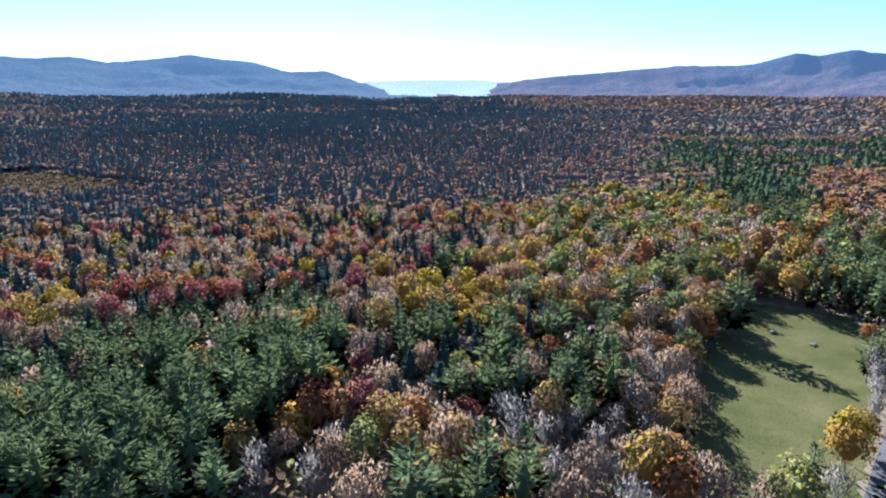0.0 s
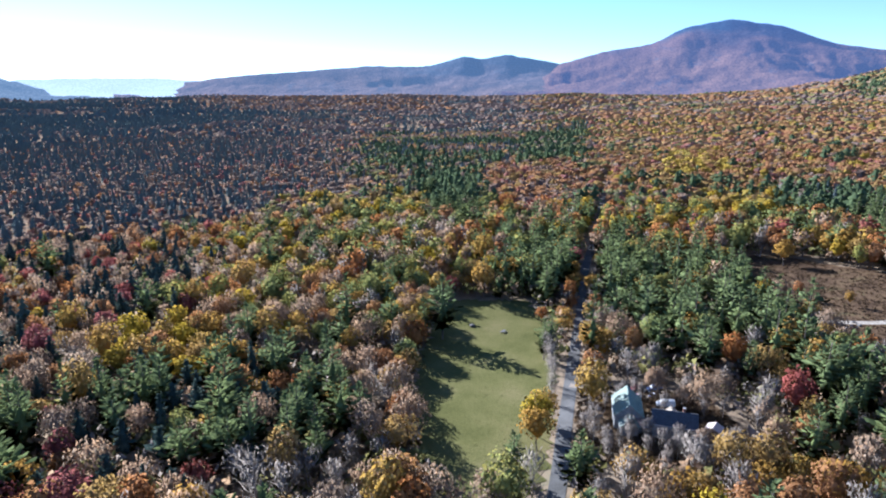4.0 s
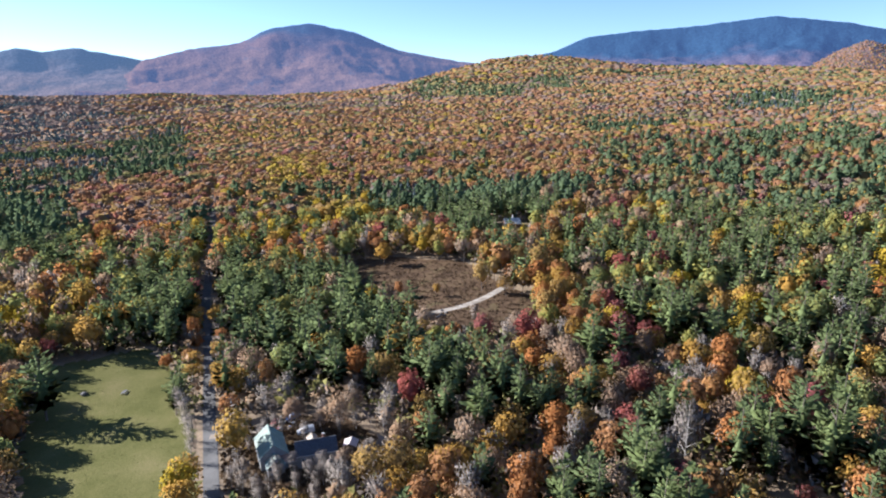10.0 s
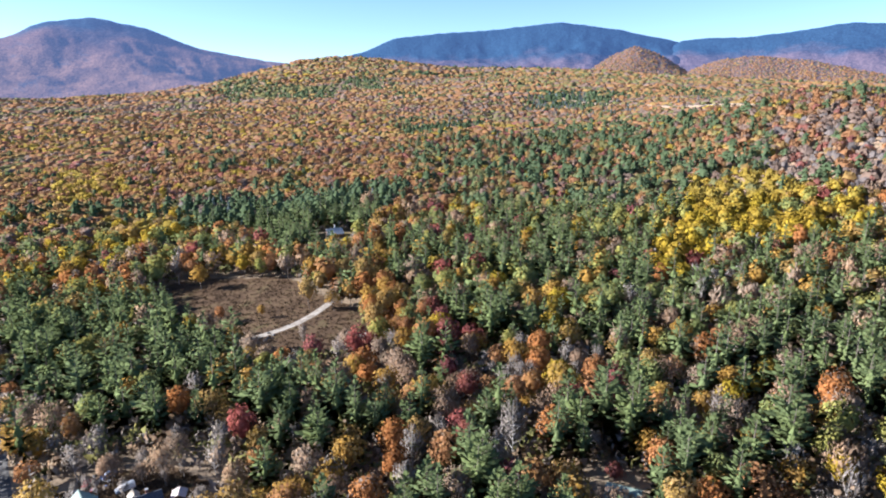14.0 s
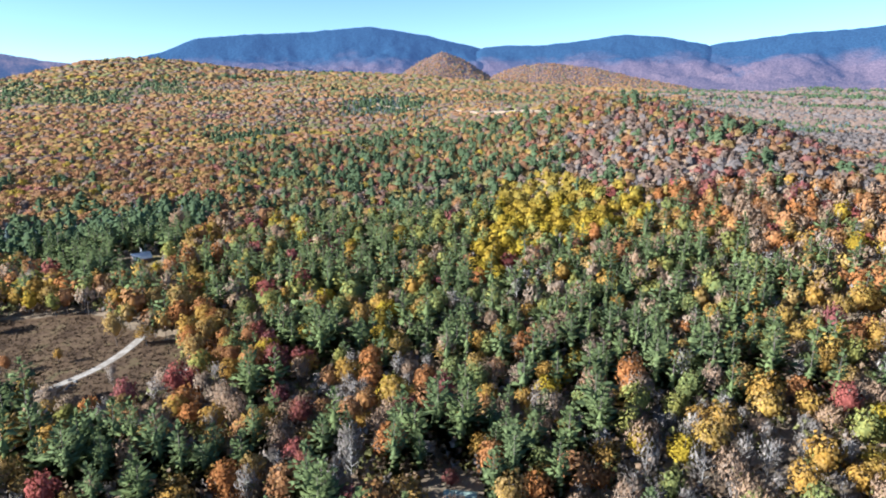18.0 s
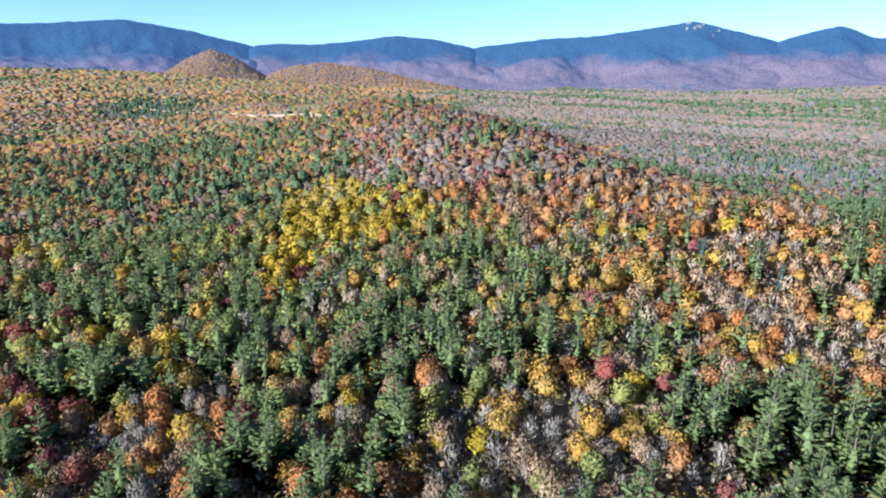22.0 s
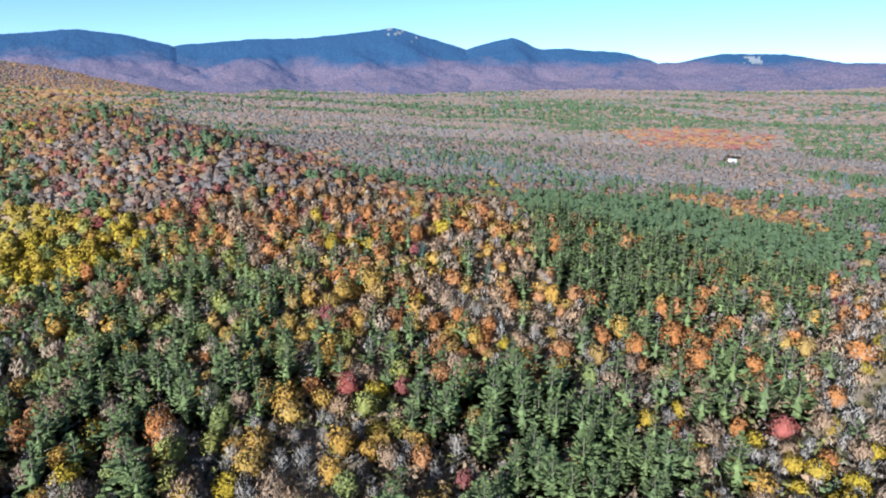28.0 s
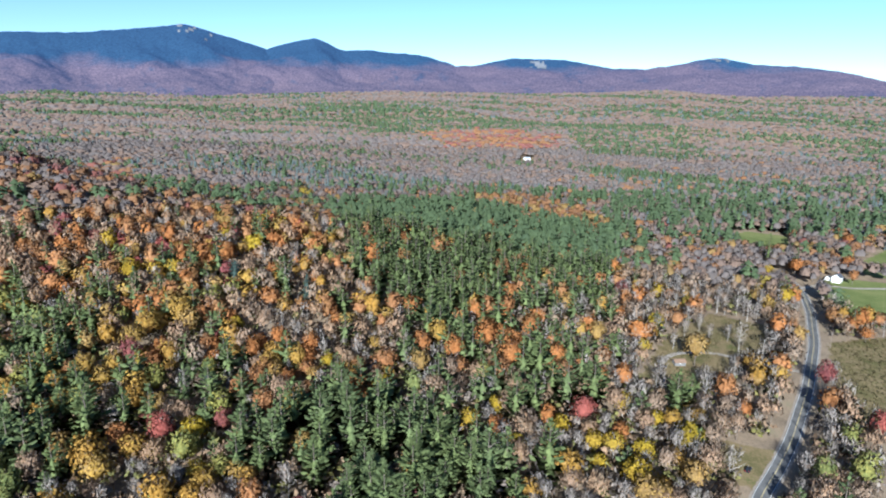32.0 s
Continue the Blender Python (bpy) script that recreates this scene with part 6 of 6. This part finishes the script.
VAN = [(0.0, 0.3), (0.0, 0.85), (0.04, 1.05), (0.16, 1.2), (0.27, 1.95), (0.34, 2.2), (0.97, 2.25), (1.0, 2.1), (1.0, 0.3)]
CAR = [(0.0, 0.28), (0.0, 0.7), (0.06, 0.84), (0.25, 0.92), (0.38, 1.36), (0.52, 1.44), (0.72, 1.38), (0.86, 1.0), (0.99, 0.92), (1.0, 0.28)]
PICKUP = [(0.0, 0.35), (0.0, 0.95), (0.05, 1.08), (0.26, 1.14), (0.36, 1.75), (0.55, 1.8), (0.6, 1.2), (1.0, 1.15), (1.0, 0.4)]
WHITE_CAR = plain("white_car_paint", (0.8, 0.8, 0.8), 0.3, 0.5, vary=0.03)
BLACK_CAR = plain("black_car_paint", (0.02, 0.02, 0.022), 0.25, 0.5, vary=0.1)
BLUE_CAR = plain("faded_blue_car_paint", (0.10, 0.17, 0.35), 0.4, 0.5, vary=0.1)
RED_CAR = plain("rusty_red_car_paint", (0.30, 0.07, 0.06), 0.5, 0.4, vary=0.2)
vehicle("van", "white cargo van parked in the yard", "van", 154.3, 118.9, -45, WHITE_CAR, VAN, 5.6, 2.0, (0.17, 0.78), ((0.25, 1.6, 0.8, 0.5),))
vehicle("car", "black car parked on the grass verge", "car", -43.5, -258, 70, BLACK_CAR, CAR, 4.5, 1.8, (0.18, 0.8), ((0.42, 1.12, 0.8, 0.32), (0.64, 1.12, 0.8, 0.3)))
vehicle("car", "black car parked beside the shed", "car", -10.5, -343, 25, BLACK_CAR, CAR, 4.5, 1.8, (0.18, 0.8), ((0.42, 1.12, 0.8, 0.32), (0.64, 1.12, 0.8, 0.3)))
vehicle("pickup", "faded blue pickup among scrap behind the house", "pickup truck", 160.2, 127.6, -20, BLUE_CAR, PICKUP, 5.2, 1.9, (0.18, 0.78), ((0.46, 1.45, 0.9, 0.4),))
vehicle("car", "rusty red car among scrap behind the house", "car", 156.0, 130.4, 10, RED_CAR, CAR, 4.3, 1.75, (0.18, 0.8), ((0.42, 1.12, 0.8, 0.32),))
vehicle("car", "white car parked beside the scrap pile", "car", 151.5, 128.4, 60, WHITE_CAR, CAR, 4.3, 1.75, (0.18, 0.8), ((0.42, 1.12, 0.8, 0.32),))

# scrap, boards and boxes behind the house
SCRAP = [WHITE_CAR, BLUE_CAR, WOOD, STEEL, RED_CAR, TAN_SHINGLE, GREY_BOARD]
for k in range(26):
    sx, sy = 156.5 + rng.normal(0, 3.4), 127.5 + rng.normal(0, 2.6)
    w = rng.uniform(0.4, 1.6, 3) * [1, 0.7, 0.45]
    ob = new("scrap_piece", None)
    ob = tagged(ob, ("weathered board", "dented steel sheet", "old crate", "faded plastic tub")[k % 4] + " lying in the scrap heap", "scrap", "scrap behind the house")
    ob.matrix_basis = pose(sx, sy, height(sx, sy) + 0.1, rng.uniform(-14, 14), rng.uniform(-14, 14), rng.uniform(0, 360))
    part("panel", block(tuple(w), (0, 0, w[2] / 2), 0.04), SCRAP[k % 7], ob)
    part("edge_strip", block((w[0] * 0.9, 0.06, 0.06), (0, w[1] / 2, w[2] + 0.01), 0.01), SCRAP[(k + 3) % 7], ob)

# picnic table in the meadow, boulders by the track
table = tagged(new("picnic_table"), "weathered grey picnic table on the meadow", "table")
table.matrix_basis = pose(160.3, 206, height(160.3, 206) + 0.06, 0, 0, 30)
for k in range(6):
    part("plank", block((3.0, 0.19, 0.06), (0, -0.5 + 0.2 * k, 0.75), 0.015), GREY_PLANK, table)
for s in (-1, 1):
    part("bench", block((3.0, 0.34, 0.06), (0, s * 1.05, 0.45), 0.015), GREY_PLANK, table)
    part("cross_beam", block((0.1, 2.3, 0.1), (s * 1.1, 0, 0.38), 0.01), GREY_PLANK, table)
    for q in (-1, 1):
        part("leg", block((0.09, 0.1, 0.95), (s * 1.1, q * 0.55, 0.36), 0.01, Matrix.Rotation(q * radians(28), 4, "X")), GREY_PLANK, table)

STONE = speckled("granite", [(0.09, 0.088, 0.085), (0.15, 0.145, 0.14), (0.22, 0.21, 0.20)], 3, 0.6, relief=0.05)


def boulder(x, y, r, label):
    bm = bmesh.new()
    bmesh.ops.create_icosphere(bm, subdivisions=2, radius=r)
    for v in bm.verts:
        v.co *= 1 + 0.35 * noise.noise(v.co * (1.1 / r) + Vector((x, y, 0)))
        v.co.z *= 0.7
    me = bpy.data.meshes.new("boulder")
    bm.to_mesh(me)
    bm.free()
    me.materials.append(STONE)
    ob = tagged(new("boulder", me), label, "boulder", "boulders by the track")
    ob.location = (x, y, height(x, y) + 0.25 * r)
    return ob


for k in range(9):
    boulder(268.5 + rng.normal(0, 3), 116 + rng.normal(0, 2.4), rng.uniform(0.5, 1.2), "grey granite boulder beside the sandy track")
for k in range(7):
    boulder(-57 + rng.normal(0, 4), -372 + rng.normal(0, 4), rng.uniform(0.5, 1.1), "pale granite boulder by the drive")
boulder(153.7, 220.5, 1.3, "dark weathered boulder in the meadow")

# ---- road markings, poles and wires ----
YELLOW_LINE = plain("yellow_road_paint", (0.62, 0.50, 0.24), 0.7, vary=0.15)
WHITE_LINE = plain("white_road_paint", (0.72, 0.72, 0.70), 0.7, vary=0.12)
GRAVEL = speckled("gravel_shoulder", [(0.24, 0.20, 0.16), (0.34, 0.29, 0.24)], 3, 0.3, relief=0.03)
ribbon("shoulder", ROAD_B, 8.0, GRAVEL, "tan gravel shoulder beside the road", "shoulder", 0.06, 0.1)
for sh, w, m, text in ((0.12, 0.11, YELLOW_LINE, "yellow centre line"), (-0.12, 0.11, YELLOW_LINE, "yellow centre line"), (2.7, 0.14, WHITE_LINE, "white edge line"), (-2.7, 0.14, WHITE_LINE, "white edge line")):
    ribbon("road_line", ROAD_B, w, m, text + " painted on the asphalt", "road marking", 0.108, 0.01, 4.0, sh)
ribbon("drive", [(-81, -372), (-60, -371), (-38, -379), (-14, -366), (-6, -345)], 3.2, SAND, "pale sandy drive to the yard", "drive", 0.1)
ribbon("drive", [(144, 147), (150, 138), (158, 122)], 3.2, GRAVEL, "gravel drive to the old house", "drive", 0.1)
ribbon("drive", [(-116, -565), (-134, -585), (-152, -580), (-200, -600)], 4.0, SAND, "pale drive in front of the white farmhouse", "drive", 0.1)


def utility_pole(x, y, turn):
    root = tagged(new("utility_pole"), "grey wooden utility pole with a crossarm", "utility pole", "poles along the roads")
    root.matrix_basis = pose(x, y, height(x, y), 0, 0, turn)
    part("pole", rod(0.16, 0.11, 11.5, (0, 0, 5.2)), WOOD, root)
    arm = part("crossarm", block((2.4, 0.12, 0.14), (0, 0.14, 10.2), 0.02), WOOD, root)
    for k in (-1.05, -0.5, 0.5, 1.05):
        part("insulator", rod(0.05, 0.04, 0.2, (k, 0.14, 10.36), None, 8), GLASS, arm, "dark glass insulator")
    part("transformer", rod(0.22, 0.22, 0.7, (0.0, -0.36, 9.0), None, 12), STEEL, root, "grey steel transformer can")
    return root


POLES = [(-52, -232), (-68, -286), (-87, -346), (-104, -420), (-115, -490)]
for x, y in POLES:
    utility_pole(x - 2.0, y, 15)
for x, y in ((122, 121), (150, 147), (186, 182)):
    utility_pole(x + 2.5, y - 2.5, -45)
